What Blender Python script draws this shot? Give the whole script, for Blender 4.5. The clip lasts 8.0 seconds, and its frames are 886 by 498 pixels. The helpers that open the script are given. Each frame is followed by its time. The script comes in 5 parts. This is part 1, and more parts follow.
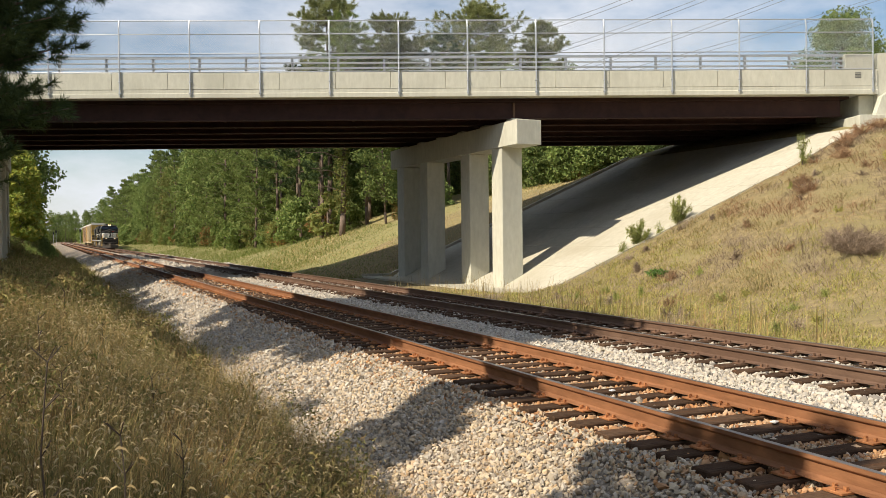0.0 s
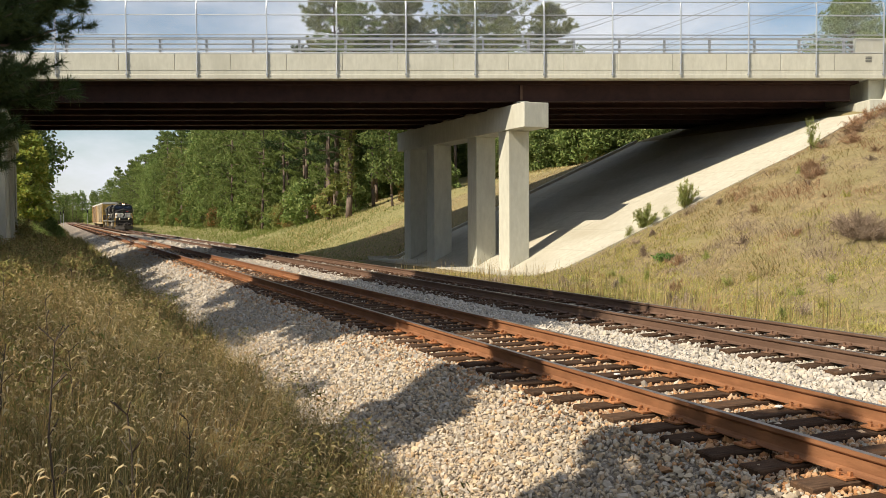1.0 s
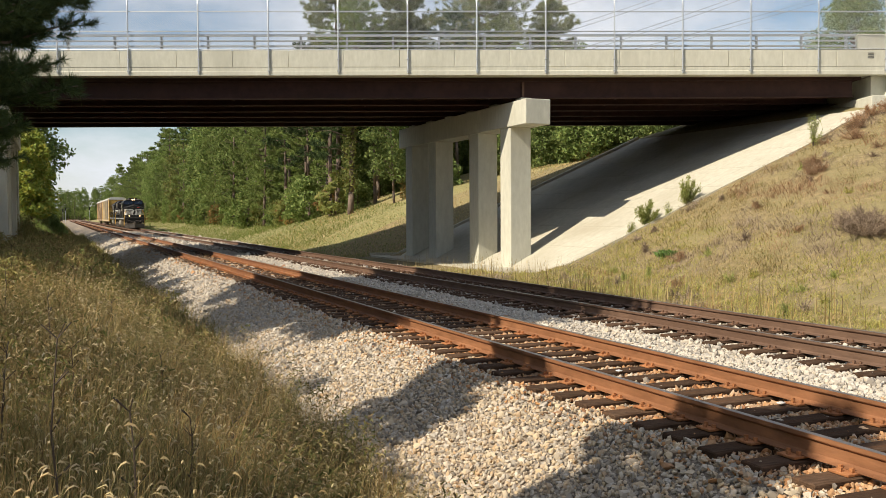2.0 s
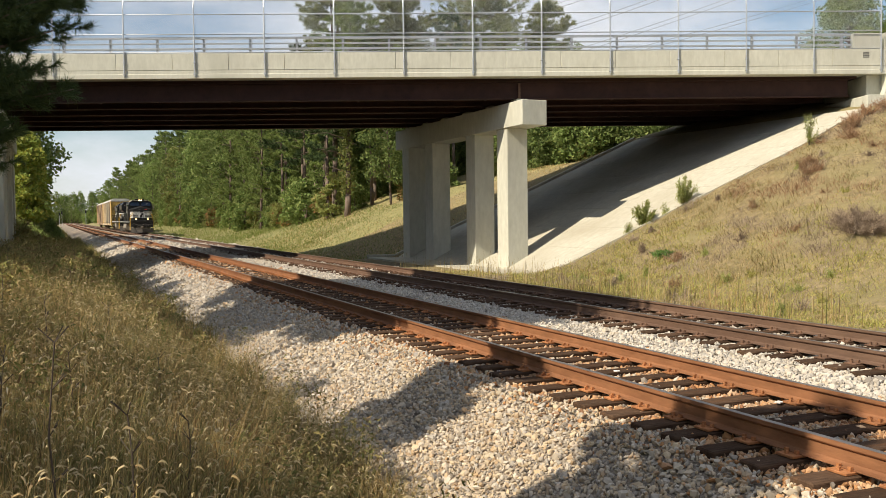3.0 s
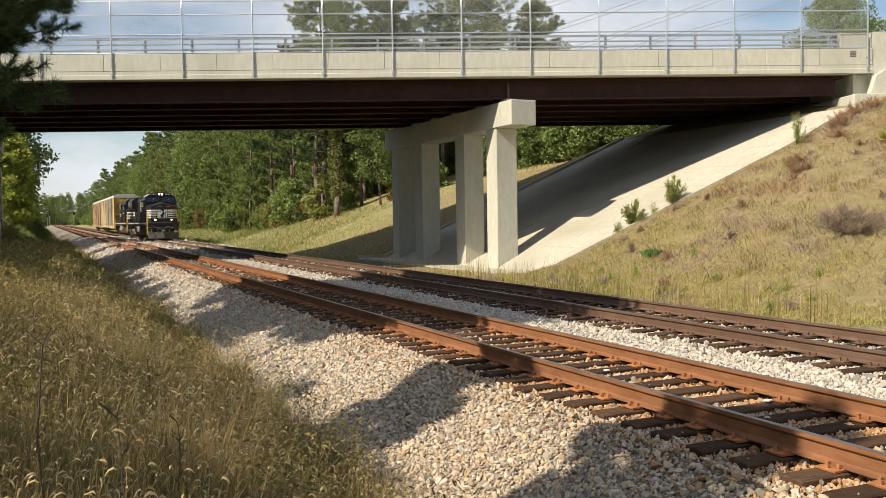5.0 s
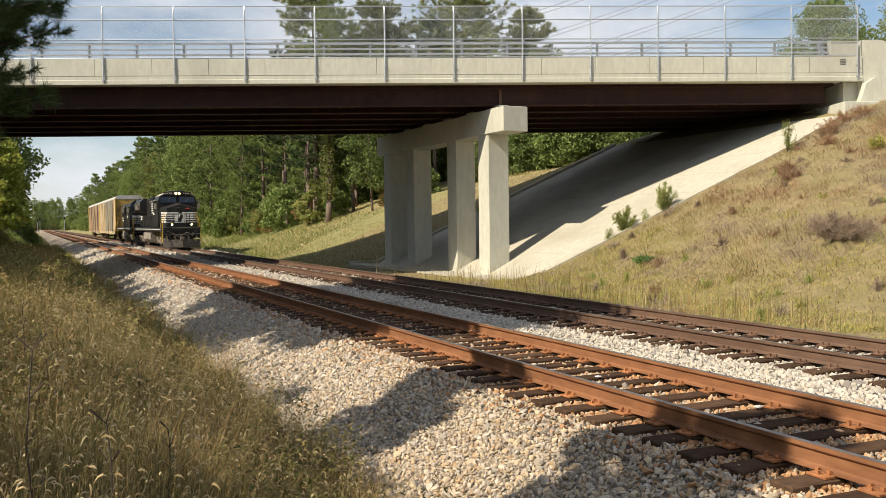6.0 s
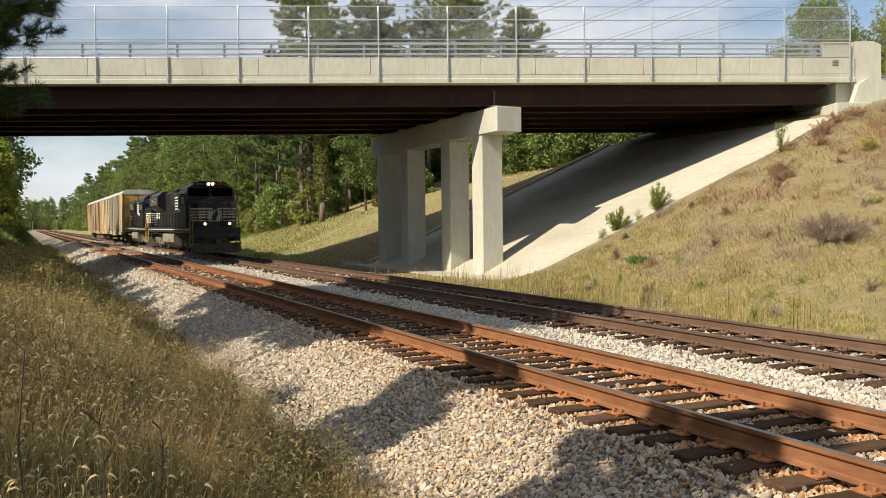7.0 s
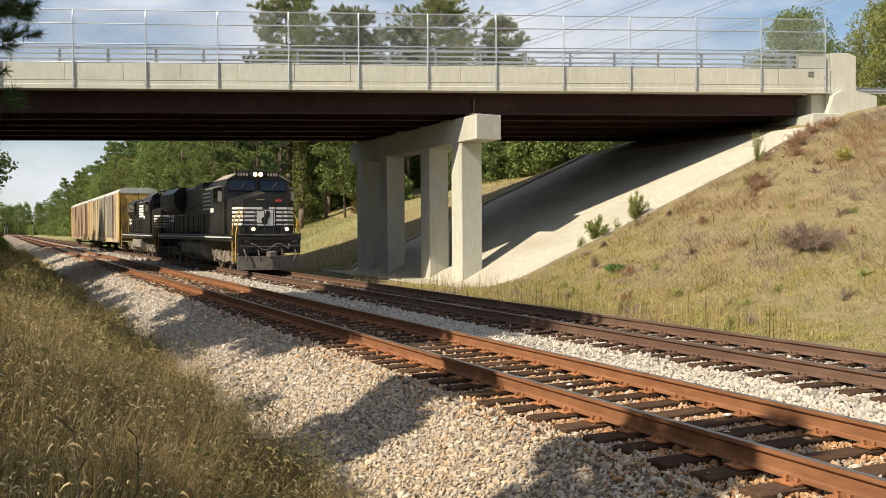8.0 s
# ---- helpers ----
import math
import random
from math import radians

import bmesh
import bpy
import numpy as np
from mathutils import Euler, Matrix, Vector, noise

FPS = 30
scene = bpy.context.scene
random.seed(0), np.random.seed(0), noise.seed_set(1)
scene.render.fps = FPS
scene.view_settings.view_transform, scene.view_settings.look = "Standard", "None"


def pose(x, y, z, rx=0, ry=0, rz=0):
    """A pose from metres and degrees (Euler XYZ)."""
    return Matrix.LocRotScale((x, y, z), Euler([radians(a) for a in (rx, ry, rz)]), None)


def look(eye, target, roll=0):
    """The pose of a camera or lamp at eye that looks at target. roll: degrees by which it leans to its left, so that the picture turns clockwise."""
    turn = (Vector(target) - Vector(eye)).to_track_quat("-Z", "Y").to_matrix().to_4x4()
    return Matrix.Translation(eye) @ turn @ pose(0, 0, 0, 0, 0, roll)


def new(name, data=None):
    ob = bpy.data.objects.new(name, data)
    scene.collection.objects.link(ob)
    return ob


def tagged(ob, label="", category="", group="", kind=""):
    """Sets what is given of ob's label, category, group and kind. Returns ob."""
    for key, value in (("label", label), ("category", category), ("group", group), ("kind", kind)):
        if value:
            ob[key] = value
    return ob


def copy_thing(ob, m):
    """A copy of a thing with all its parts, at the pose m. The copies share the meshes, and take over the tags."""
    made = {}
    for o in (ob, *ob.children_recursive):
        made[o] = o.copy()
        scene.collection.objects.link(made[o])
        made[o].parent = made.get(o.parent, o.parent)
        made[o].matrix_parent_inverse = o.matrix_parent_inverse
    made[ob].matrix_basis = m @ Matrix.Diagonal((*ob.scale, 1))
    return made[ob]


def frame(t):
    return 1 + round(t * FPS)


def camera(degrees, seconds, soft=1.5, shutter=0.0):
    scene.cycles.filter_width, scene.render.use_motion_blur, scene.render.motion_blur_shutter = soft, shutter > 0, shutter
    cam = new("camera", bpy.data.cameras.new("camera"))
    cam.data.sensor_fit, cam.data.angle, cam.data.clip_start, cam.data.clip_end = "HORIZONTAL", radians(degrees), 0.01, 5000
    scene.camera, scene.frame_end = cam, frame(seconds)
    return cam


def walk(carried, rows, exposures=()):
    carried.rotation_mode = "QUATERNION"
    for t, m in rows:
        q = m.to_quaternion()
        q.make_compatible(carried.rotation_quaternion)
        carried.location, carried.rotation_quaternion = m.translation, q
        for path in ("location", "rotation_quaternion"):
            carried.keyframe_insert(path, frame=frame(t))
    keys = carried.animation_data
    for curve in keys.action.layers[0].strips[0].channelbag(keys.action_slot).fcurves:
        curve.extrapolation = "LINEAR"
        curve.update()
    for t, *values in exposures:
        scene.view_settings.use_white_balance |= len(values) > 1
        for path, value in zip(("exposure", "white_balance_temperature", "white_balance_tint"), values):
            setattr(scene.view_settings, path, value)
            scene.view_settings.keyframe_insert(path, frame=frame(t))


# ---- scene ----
cam = camera(52.33, 8.0, soft=0.7)
EYE = 1.764  # above the rail tops, which lie at z = 0
# seconds, tilt, lean, heading of a camera turned by hand on one spot; the tracks run along y
TURNS = [
    (0.0, 89.099, 0.667, -23.649),
    (0.5, 88.528, 0.507, -23.605),
    (1.0, 88.000, 0.289, -23.245),
    (1.5, 87.781, 0.271, -23.115),
    (3.0, 87.888, 0.690, -23.323),
    (3.5, 87.904, 0.857, -23.389),
    (4.0, 87.846, 0.923, -23.450),
    (4.5, 87.793, 0.947, -23.672),
    (6.0, 88.258, 0.758, -24.501),
    (6.5, 88.319, 0.701, -24.643),
    (7.0, 88.266, 0.678, -24.902),
    (7.5, 88.387, 0.591, -25.273),
    (8.0, 88.718, 0.360, -26.222),
]
walk(cam, [(t, pose(0, 0, EYE, rx, ry, rz)) for t, rx, ry, rz in TURNS])


# ---- light ----
SUN = Vector((-0.732, -0.116, 0.672)).normalized()
world = bpy.data.worlds.new("sky")
scene.world = world
world.use_nodes = True
wn, wl = world.node_tree.nodes, world.node_tree.links
sky = wn.new("ShaderNodeTexSky")
sky.sky_type, sky.sun_disc = "NISHITA", False
sky.sun_elevation, sky.sun_rotation = math.asin(SUN.z), math.atan2(SUN.x, SUN.y) % (2 * math.pi)
sky.air_density, sky.dust_density = 1.0, 0.6
co = wn.new("ShaderNodeTexCoord")
mp = wn.new("ShaderNodeMapping")
mp.inputs["Scale"].default_value = (1.0, 1.0, 2.6)
mp.inputs["Location"].default_value = (0.35, 0.1, 0.2)
cloud = wn.new("ShaderNodeTexNoise")
cloud.inputs["Scale"].default_value, cloud.inputs["Detail"].default_value, cloud.inputs["Roughness"].default_value = 2.6, 9.0, 0.58
ramp = wn.new("ShaderNodeValToRGB")
ramp.color_ramp.elements[0].position, ramp.color_ramp.elements[1].position = 0.41, 0.62
mix = wn.new("ShaderNodeMix")
mix.data_type = "RGBA"
mix.inputs["B"].default_value = (7.3, 7.55, 8.1, 1)
wl.new(co.outputs["Generated"], mp.inputs["Vector"])
wl.new(mp.outputs["Vector"], cloud.inputs["Vector"])
wl.new(cloud.outputs["Fac"], ramp.inputs["Fac"])
wl.new(ramp.outputs["Color"], mix.inputs["Factor"])
wl.new(sky.outputs["Color"], mix.inputs["A"])
wl.new(mix.outputs["Result"], wn["Background"].inputs["Color"])
wn["Background"].inputs["Strength"].default_value = 0.088
sun = new("sun", bpy.data.lights.new("sun", "SUN"))
sun.data.energy, sun.data.angle, sun.data.color = 5.0, radians(0.55), (1.0, 0.89, 0.72)
sun.matrix_world = look(SUN * 200, (0, 0, 0))
scene.view_settings.exposure = 0.40


# ---- materials ----
def surf(name, dark, light, scale=8.0, rough=0.8, bump=0.3, bump_scale=None, metal=0.0, stain=None, stain_scale=0.6, stain_at=(0.5, 0.7),
         stretch=(1, 1, 1), per_object=0.0, per_island=0.0, spec=0.4, detail=8.0):
    """A surface of two tones mixed by fine noise, with broad stains, relief and a little change from piece to piece."""
    m = bpy.data.materials.new(name)
    m.use_nodes = True
    n, l = m.node_tree.nodes, m.node_tree.links
    b = n["Principled BSDF"]
    tc, mp_ = n.new("ShaderNodeTexCoord"), n.new("ShaderNodeMapping")
    mp_.inputs["Scale"].default_value = stretch
    l.new(tc.outputs["Object"], mp_.inputs["Vector"])
    fine = n.new("ShaderNodeTexNoise")
    fine.inputs["Scale"].default_value, fine.inputs["Detail"].default_value = scale, detail
    fine.inputs["Roughness"].default_value = 0.65
    l.new(mp_.outputs["Vector"], fine.inputs["Vector"])
    r1 = n.new("ShaderNodeValToRGB")
    r1.color_ramp.elements[0].position, r1.color_ramp.elements[1].position = 0.3, 0.7
    r1.color_ramp.elements[0].color, r1.color_ramp.elements[1].color = (*dark, 1), (*light, 1)
    l.new(fine.outputs["Fac"], r1.inputs["Fac"])
    out = r1.outputs["Color"]
    if stain:
        broad = n.new("ShaderNodeTexNoise")
        broad.inputs["Scale"].default_value, broad.inputs["Detail"].default_value = stain_scale, 6.0
        l.new(mp_.outputs["Vector"], broad.inputs["Vector"])
        r2 = n.new("ShaderNodeValToRGB")
        r2.color_ramp.elements[0].position, r2.color_ramp.elements[1].position = stain_at
        l.new(broad.outputs["Fac"], r2.inputs["Fac"])
        mx = n.new("ShaderNodeMix")
        mx.data_type = "RGBA"
        mx.inputs["B"].default_value = (*stain, 1)
        l.new(r2.outputs["Color"], mx.inputs["Factor"])
        l.new(out, mx.inputs["A"])
        out = mx.outputs["Result"]
    for amount, kind, socket in ((per_object, "ShaderNodeObjectInfo", "Random"), (per_island, "ShaderNodeNewGeometry", "Random Per Island")):
        if amount:
            src, hs, mr = n.new(kind), n.new("ShaderNodeHueSaturation"), n.new("ShaderNodeMapRange")
            mr.inputs["To Min"].default_value, mr.inputs["To Max"].default_value = 1 - amount, 1 + amount
            l.new(src.outputs[socket], mr.inputs["Value"])
            l.new(mr.outputs["Result"], hs.inputs["Value"])
            l.new(out, hs.inputs["Color"])
            out = hs.outputs["Color"]
    l.new(out, b.inputs["Base Color"])
    b.inputs["Roughness"].default_value, b.inputs["Metallic"].default_value = rough, metal
    b.inputs["Specular IOR Level"].default_value = spec
    if bump:
        bn, bp = n.new("ShaderNodeTexNoise"), n.new("ShaderNodeBump")
        bn.inputs["Scale"].default_value, bn.inputs["Detail"].default_value = bump_scale or scale * 3, 5.0
        l.new(mp_.outputs["Vector"], bn.inputs["Vector"])
        bp.inputs["Strength"].default_value, bp.inputs["Distance"].default_value = bump, 0.02
        l.new(bn.outputs["Fac"], bp.inputs["Height"])
        l.new(bp.outputs["Normal"], b.inputs["Normal"])
    return m


def island_mix(name, tones, rough=0.85, spec=0.25, through_light=0.0, vary=0.22):
    """Loose small pieces (stones, blades, leaves): each island takes its tone from a row of colours."""
    m = bpy.data.materials.new(name)
    m.use_nodes = True
    n, l = m.node_tree.nodes, m.node_tree.links
    b = n["Principled BSDF"]
    g, r = n.new("ShaderNodeNewGeometry"), n.new("ShaderNodeValToRGB")
    e = r.color_ramp.elements
    while len(e) < len(tones):
        e.new(0.5)
    for i, c in enumerate(tones):
        e[i].position, e[i].color = i / (len(tones) - 1), (*c, 1)
    l.new(g.outputs["Random Per Island"], r.inputs["Fac"])
    out = r.outputs["Color"]
    info, hs, mr = n.new("ShaderNodeObjectInfo"), n.new("ShaderNodeHueSaturation"), n.new("ShaderNodeMapRange")
    mr.inputs["To Min"].default_value, mr.inputs["To Max"].default_value = 1 - vary, 1 + vary
    l.new(info.outputs["Random"], mr.inputs["Value"])
    l.new(mr.outputs["Result"], hs.inputs["Value"])
    l.new(out, hs.inputs["Color"])
    out = hs.outputs["Color"]
    l.new(out, b.inputs["Base Color"])
    b.inputs["Roughness"].default_value, b.inputs["Specular IOR Level"].default_value = rough, spec
    if through_light:
        t, a = n.new("ShaderNodeBsdfTranslucent"), n.new("ShaderNodeMixShader")
        l.new(out, t.inputs["Color"])
        a.inputs["Fac"].default_value = through_light
        l.new(b.outputs[0], a.inputs[1])
        l.new(t.outputs[0], a.inputs[2])
        l.new(a.outputs[0], n["Material Output"].inputs["Surface"])
    return m


def plain(name, c, rough=0.5, metal=0.0, spec=0.5):
    return surf(name, tuple(v * 0.86 for v in c), tuple(min(1, v * 1.1) for v in c), 14.0, rough, 0.06, None, metal, spec=spec)


def glow(name, c, strength):
    m = bpy.data.materials.new(name)
    m.use_nodes = True
    b = m.node_tree.nodes["Principled BSDF"]
    b.inputs["Base Color"].default_value, b.inputs["Emission Color"].default_value = (*c, 1), (*c, 1)
    b.inputs["Emission Strength"].default_value = strength
    return m


CONCRETE = surf("pale_concrete", (0.47, 0.46, 0.38), (0.58, 0.57, 0.48), 5.0, 0.85, 0.12, 60, stain=(0.40, 0.39, 0.32), stain_scale=0.5, stain_at=(0.5, 0.85), stretch=(1, 1, 0.35))
PAVING = surf("slope_concrete", (0.41, 0.385, 0.31), (0.52, 0.49, 0.40), 4.0, 0.9, 0.2, 40, stain=(0.36, 0.325, 0.245), stain_scale=0.35, stain_at=(0.45, 0.8))
# toned below weathering steel's own brown, so shade under the deck reads near black
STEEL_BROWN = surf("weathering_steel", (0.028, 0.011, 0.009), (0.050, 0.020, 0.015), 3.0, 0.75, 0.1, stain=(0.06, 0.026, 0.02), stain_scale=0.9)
GALV = surf("galvanised_steel", (0.42, 0.44, 0.46), (0.58, 0.60, 0.62), 20.0, 0.45, 0.05, metal=0.7)
RUST = surf("rusty_rail_steel", (0.17, 0.072, 0.030), (0.29, 0.130, 0.058), 9.0, 0.8, 0.25, stain=(0.15, 0.06, 0.03), stain_scale=1.1, stretch=(1, 0.25, 1))
RUST_DARK = surf("dark_rail_steel", (0.10, 0.058, 0.038), (0.165, 0.098, 0.064), 9.0, 0.75, 0.25, stain=(0.10, 0.055, 0.035), stain_scale=1.1, stretch=(1, 0.25, 1))
POLISHED = surf("worn_rail_head", (0.22, 0.19, 0.17), (0.36, 0.32, 0.29), 14.0, 0.35, 0.08, metal=0.8, stretch=(1, 0.1, 1))
PLATE = surf("rusty_tie_plate", (0.24, 0.095, 0.035), (0.42, 0.18, 0.07), 16.0, 0.85, 0.3, per_object=0.2)
TIE = surf("creosoted_timber", (0.038, 0.022, 0.014), (0.12, 0.074, 0.046), 7.0, 0.95, 0.6, 30, stretch=(0.6, 6, 4), per_object=0.3, spec=0.1, stain=(0.10, 0.05, 0.025), stain_scale=2.0, stain_at=(0.52, 0.7))
PLATE_DARK = surf("dark_tie_plate", (0.10, 0.055, 0.035), (0.20, 0.11, 0.065), 16.0, 0.85, 0.3, per_object=0.2)
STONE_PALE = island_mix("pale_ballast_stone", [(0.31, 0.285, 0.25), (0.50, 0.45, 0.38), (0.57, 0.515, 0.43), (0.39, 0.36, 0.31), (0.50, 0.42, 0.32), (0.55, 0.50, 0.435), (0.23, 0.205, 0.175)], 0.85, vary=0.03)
STONE_RUST = island_mix("rust_stained_stone", [(0.33, 0.155, 0.065), (0.50, 0.27, 0.12), (0.36, 0.24, 0.15), (0.52, 0.33, 0.18), (0.24, 0.11, 0.05), (0.46, 0.33, 0.22)], 0.9, vary=0.03)
STONE = island_mix("ballast_stone", [(0.25, 0.215, 0.17), (0.50, 0.415, 0.30), (0.55, 0.425, 0.275), (0.35, 0.315, 0.265), (0.60, 0.52, 0.415), (0.43, 0.295, 0.165), (0.52, 0.455, 0.37), (0.19, 0.16, 0.13)], 0.85, vary=0.03)
# low tone doubles as painted shade in the gaps between the loose stones
BED = surf("ballast_bed", (0.09, 0.075, 0.06), (0.40, 0.33, 0.25), 26.0, 0.95, 1.0, 30, stain=(0.44, 0.34, 0.24), stain_scale=0.5, stain_at=(0.5, 0.8))
SOIL = surf("dry_grassy_soil", (0.12, 0.095, 0.045), (0.33, 0.255, 0.13), 4.5, 0.95, 0.9, 14, stain=(0.22, 0.185, 0.085), stain_scale=0.5, stain_at=(0.45, 0.7))

MEADOW = surf("grassy_soil", (0.15, 0.145, 0.055), (0.30, 0.265, 0.11), 3.0, 0.95, 0.8, 12, stain=(0.34, 0.27, 0.14), stain_scale=0.2, stain_at=(0.5, 0.7))


# ---- mesh helpers ----
def box(bm, x0, x1, y0, y1, z0, z1, bevel=0.0):
    r = bmesh.ops.create_cube(bm, size=1.0, matrix=Matrix.Translation(((x0 + x1) / 2, (y0 + y1) / 2, (z0 + z1) / 2)) @ Matrix.Diagonal((x1 - x0, y1 - y0, z1 - z0, 1)))
    if bevel:
        edges = list({e for v in r["verts"] for e in v.link_edges})
        bmesh.ops.bevel(bm, geom=edges, offset=bevel, segments=1, affect="EDGES", clamp_overlap=True)


def rod(bm, p, q, r, seg=8, r2=None):
    p, q = Vector(p), Vector(q)
    d = q - p
    m = Matrix.Translation((p + q) / 2) @ d.to_track_quat("Z", "Y").to_matrix().to_4x4()
    bmesh.ops.create_cone(bm, cap_ends=True, segments=seg, radius1=r, radius2=r if r2 is None else r2, depth=d.length, matrix=m)


def bent(bm, pts, r, seg=8):
    for a, b in zip(pts, pts[1:]):
        rod(bm, a, b, r, seg)


def prism(bm, outline, axis, a, b):
    """Sweeps a closed outline of two coordinates along the third axis from a to b."""
    def at(p, s):
        return {"x": (s, p[0], p[1]), "y": (p[0], s, p[1]), "z": (p[0], p[1], s)}[axis]
    one, two = [bm.verts.new(at(p, a)) for p in outline], [bm.verts.new(at(p, b)) for p in outline]
    n = len(outline)
    faces = [bm.faces.new(one), bm.faces.new(two[::-1])]
    faces += [bm.faces.new((one[i], two[i], two[(i + 1) % n], one[(i + 1) % n])) for i in range(n)]
    bmesh.ops.recalc_face_normals(bm, faces=faces)


def mesh_of(name, bm, *materials):
    me = bpy.data.meshes.new(name)
    bm.to_mesh(me)
    bm.free()
    for m in materials:
        me.materials.append(m)
    return me


def part(name, bm, material, parent=None, label="", smooth=False):
    """Links a bmesh as one mesh object, under a thing or a part where one is given."""
    ob = new(name, mesh_of(name, bm, material))
    if smooth:
        ob.data.shade_smooth()
    ob.parent = parent
    return tagged(ob, label) if label else ob


def many(name, verts, faces, material, parent=None):
    """One mesh from arrays of vertices and faces."""
    me = bpy.data.meshes.new(name)
    verts, faces = np.asarray(verts, np.float32), np.asarray(faces, np.int32)
    me.vertices.add(len(verts))
    me.vertices.foreach_set("co", verts.ravel())
    k = faces.shape[1]
    me.loops.add(faces.size)
    me.loops.foreach_set("vertex_index", faces.ravel())
    me.polygons.add(len(faces))
    me.polygons.foreach_set("loop_start", np.arange(0, faces.size, k, dtype=np.int32))
    me.update(calc_edges=True)
    me.shade_flat()
    me.materials.append(material)
    ob = new(name, me)
    ob.parent = parent
    return ob


def thing(name, label, category, m=None, group="", kind=""):
    ob = new(name)
    if m is not None:
        ob.matrix_basis = m
    return tagged(ob, label, category, group, kind)


rng = np.random.default_rng(7)


# ---- ground: one sheet to the horizon ----
RAIL_1, RAIL_2 = (5.50, 7.005), (9.48, 10.985)     # middles of the near and far tracks' rail heads
MID_1, MID_2 = sum(RAIL_1) / 2, sum(RAIL_2) / 2
SKEW = -21.5                                        # the bridge crosses the tracks askew
BRIDGE = pose(17.17, 36.27, 0, 0, 0, SKEW)
U, N = Vector((math.cos(radians(SKEW)), math.sin(radians(SKEW)))), Vector((-math.sin(radians(SKEW)), math.cos(radians(SKEW))))


def smooth(a, b, v):
    s = np.clip((v - a) / (b - a), 0, 1)
    return s * s * (3 - 2 * s)


def smin(a, b, k):
    h = np.clip(0.5 + 0.5 * (b - a) / k, 0, 1)
    return b * (1 - h) + a * h - k * h * (1 - h)


def ground(x, y):
    """Height of the ground at x, y."""
    x, y = np.asarray(x, float), np.asarray(y, float)
    off = (x - 17.17) * N.x + (y - 36.27) * N.y
    # left of the ballast: a ditch, then a bank on which the weeds grow
    past = smooth(50, 62, y)
    left = -1.15 + (1.05 * smooth(2.4, 0.0, x)) * (1 - past) + past * (3.2 - 2.3 * smooth(98, 135, y)) * smooth(1.6, -3.6, x)
    bed = np.interp(x, [2.4, 4.75, 5.0, 12.0, 12.4, 14.0], [-1.15, -0.31, -0.30, -0.30, -0.34, -0.80])
    # right: cut slope beside the tracks, running into the road's embankment
    cut = -0.62 + 0.508 * (x - 19.2)
    toe = -0.80 + 0.02 * (x - 14.0)
    slope = -smin(-cut, -toe, 0.8)
    near_far = np.interp(x, [14, 17, 19.5, 22, 26.5, 34, 60], [-0.8, 0.0, 1.0, 1.9, 3.5, 5.4, 6.4])
    late = np.interp(x, [14, 18, 21, 25, 40], [-0.8, -0.1, 0.5, 0.9, 1.4])
    fade = smooth(72, 100, y)
    far = near_far * (1 - fade) + late * fade
    near_road = 7.7 - 0.5 * np.clip(-off - 0.5, 0, None)
    far_road = 7.7 - 0.5 * np.clip(off - 15.5, 0, None)
    bank = smin(slope, np.minimum(near_road, far_road), 2.0)
    behind = smooth(15.0, 22.0, off)
    right = bank * (1 - behind) + far * behind
    right = np.where(off < -14, np.maximum(right, smin(slope, 1.6 + 0 * x, 1.0)), right)
    z = np.where(x < 2.4, left, np.where(x < 14.0, bed, right))
    # the far bridgehead, beyond the tracks' other side
    z = np.where(x < -3, np.maximum(z, smin(-0.3 + 0.47 * (-3.5 - x), np.minimum(near_road, far_road), 1.0)), z)
    return z


def axis_steps(parts):
    out = []
    for a, b, s in parts:
        out += list(np.arange(a, b, s))
    return np.array(out + [parts[-1][1]])


def ground_sheet():
    xs = axis_steps([(-3000, -200, 400), (-200, -40, 16), (-40, -6, 2), (-6, 2.4, 0.5), (2.4, 5.2, 0.2), (5.2, 12.0, 0.4), (12.0, 14.0, 0.25), (14.0, 34, 0.6), (34, 60, 2), (60, 200, 14), (200, 3000, 400)])
    ys = axis_steps([(-300, -20, 40), (-20, 0, 2), (0, 60, 0.6), (60, 120, 3), (120, 400, 14), (400, 3000, 200)])
    gx, gy = np.meshgrid(xs, ys)
    gz = ground(gx, gy)
    wild = (gx < 2.4) | (gx > 14)
    lumps = np.array([noise.noise((x * 0.45, y * 0.45, 0)) * 0.10 + noise.noise((x * 0.09, y * 0.09, 5)) * 0.22 for x, y in zip(gx.ravel(), gy.ravel())]).reshape(gx.shape)
    paved = (gx > 15.5) & (gx < 33)
    gz = gz + np.where(wild, lumps * np.where(paved, 0.4, 1.0), 0)
    gz = np.where(paved_area(gx, gy), gz - 0.35, gz)
    k = len(xs)
    idx = np.arange(len(ys) * k).reshape(len(ys), k)
    f = np.stack([idx[:-1, :-1], idx[:-1, 1:], idx[1:, 1:], idx[1:, :-1]], -1).reshape(-1, 4)
    ob = many("ground", np.stack([gx, gy, gz], -1).reshape(-1, 3), f, SOIL)
    ob.data.materials.append(BED)
    ob.data.materials.append(MEADOW)
    cy = (gy[:-1, :-1] + gy[1:, 1:]).ravel() / 2
    cx = (gx[:-1, :-1] + gx[1:, 1:]).ravel() / 2
    ob.data.polygons.foreach_set("material_index", np.where((cx > 2.4) & (cx < 13.4), 1, np.where(cy > 57, 2, 0)).astype(np.int32))
    ob.data.shade_smooth()
    return tagged(ob, "dry grassy soil with a pale stone ballast bed", "ground", kind="structure")


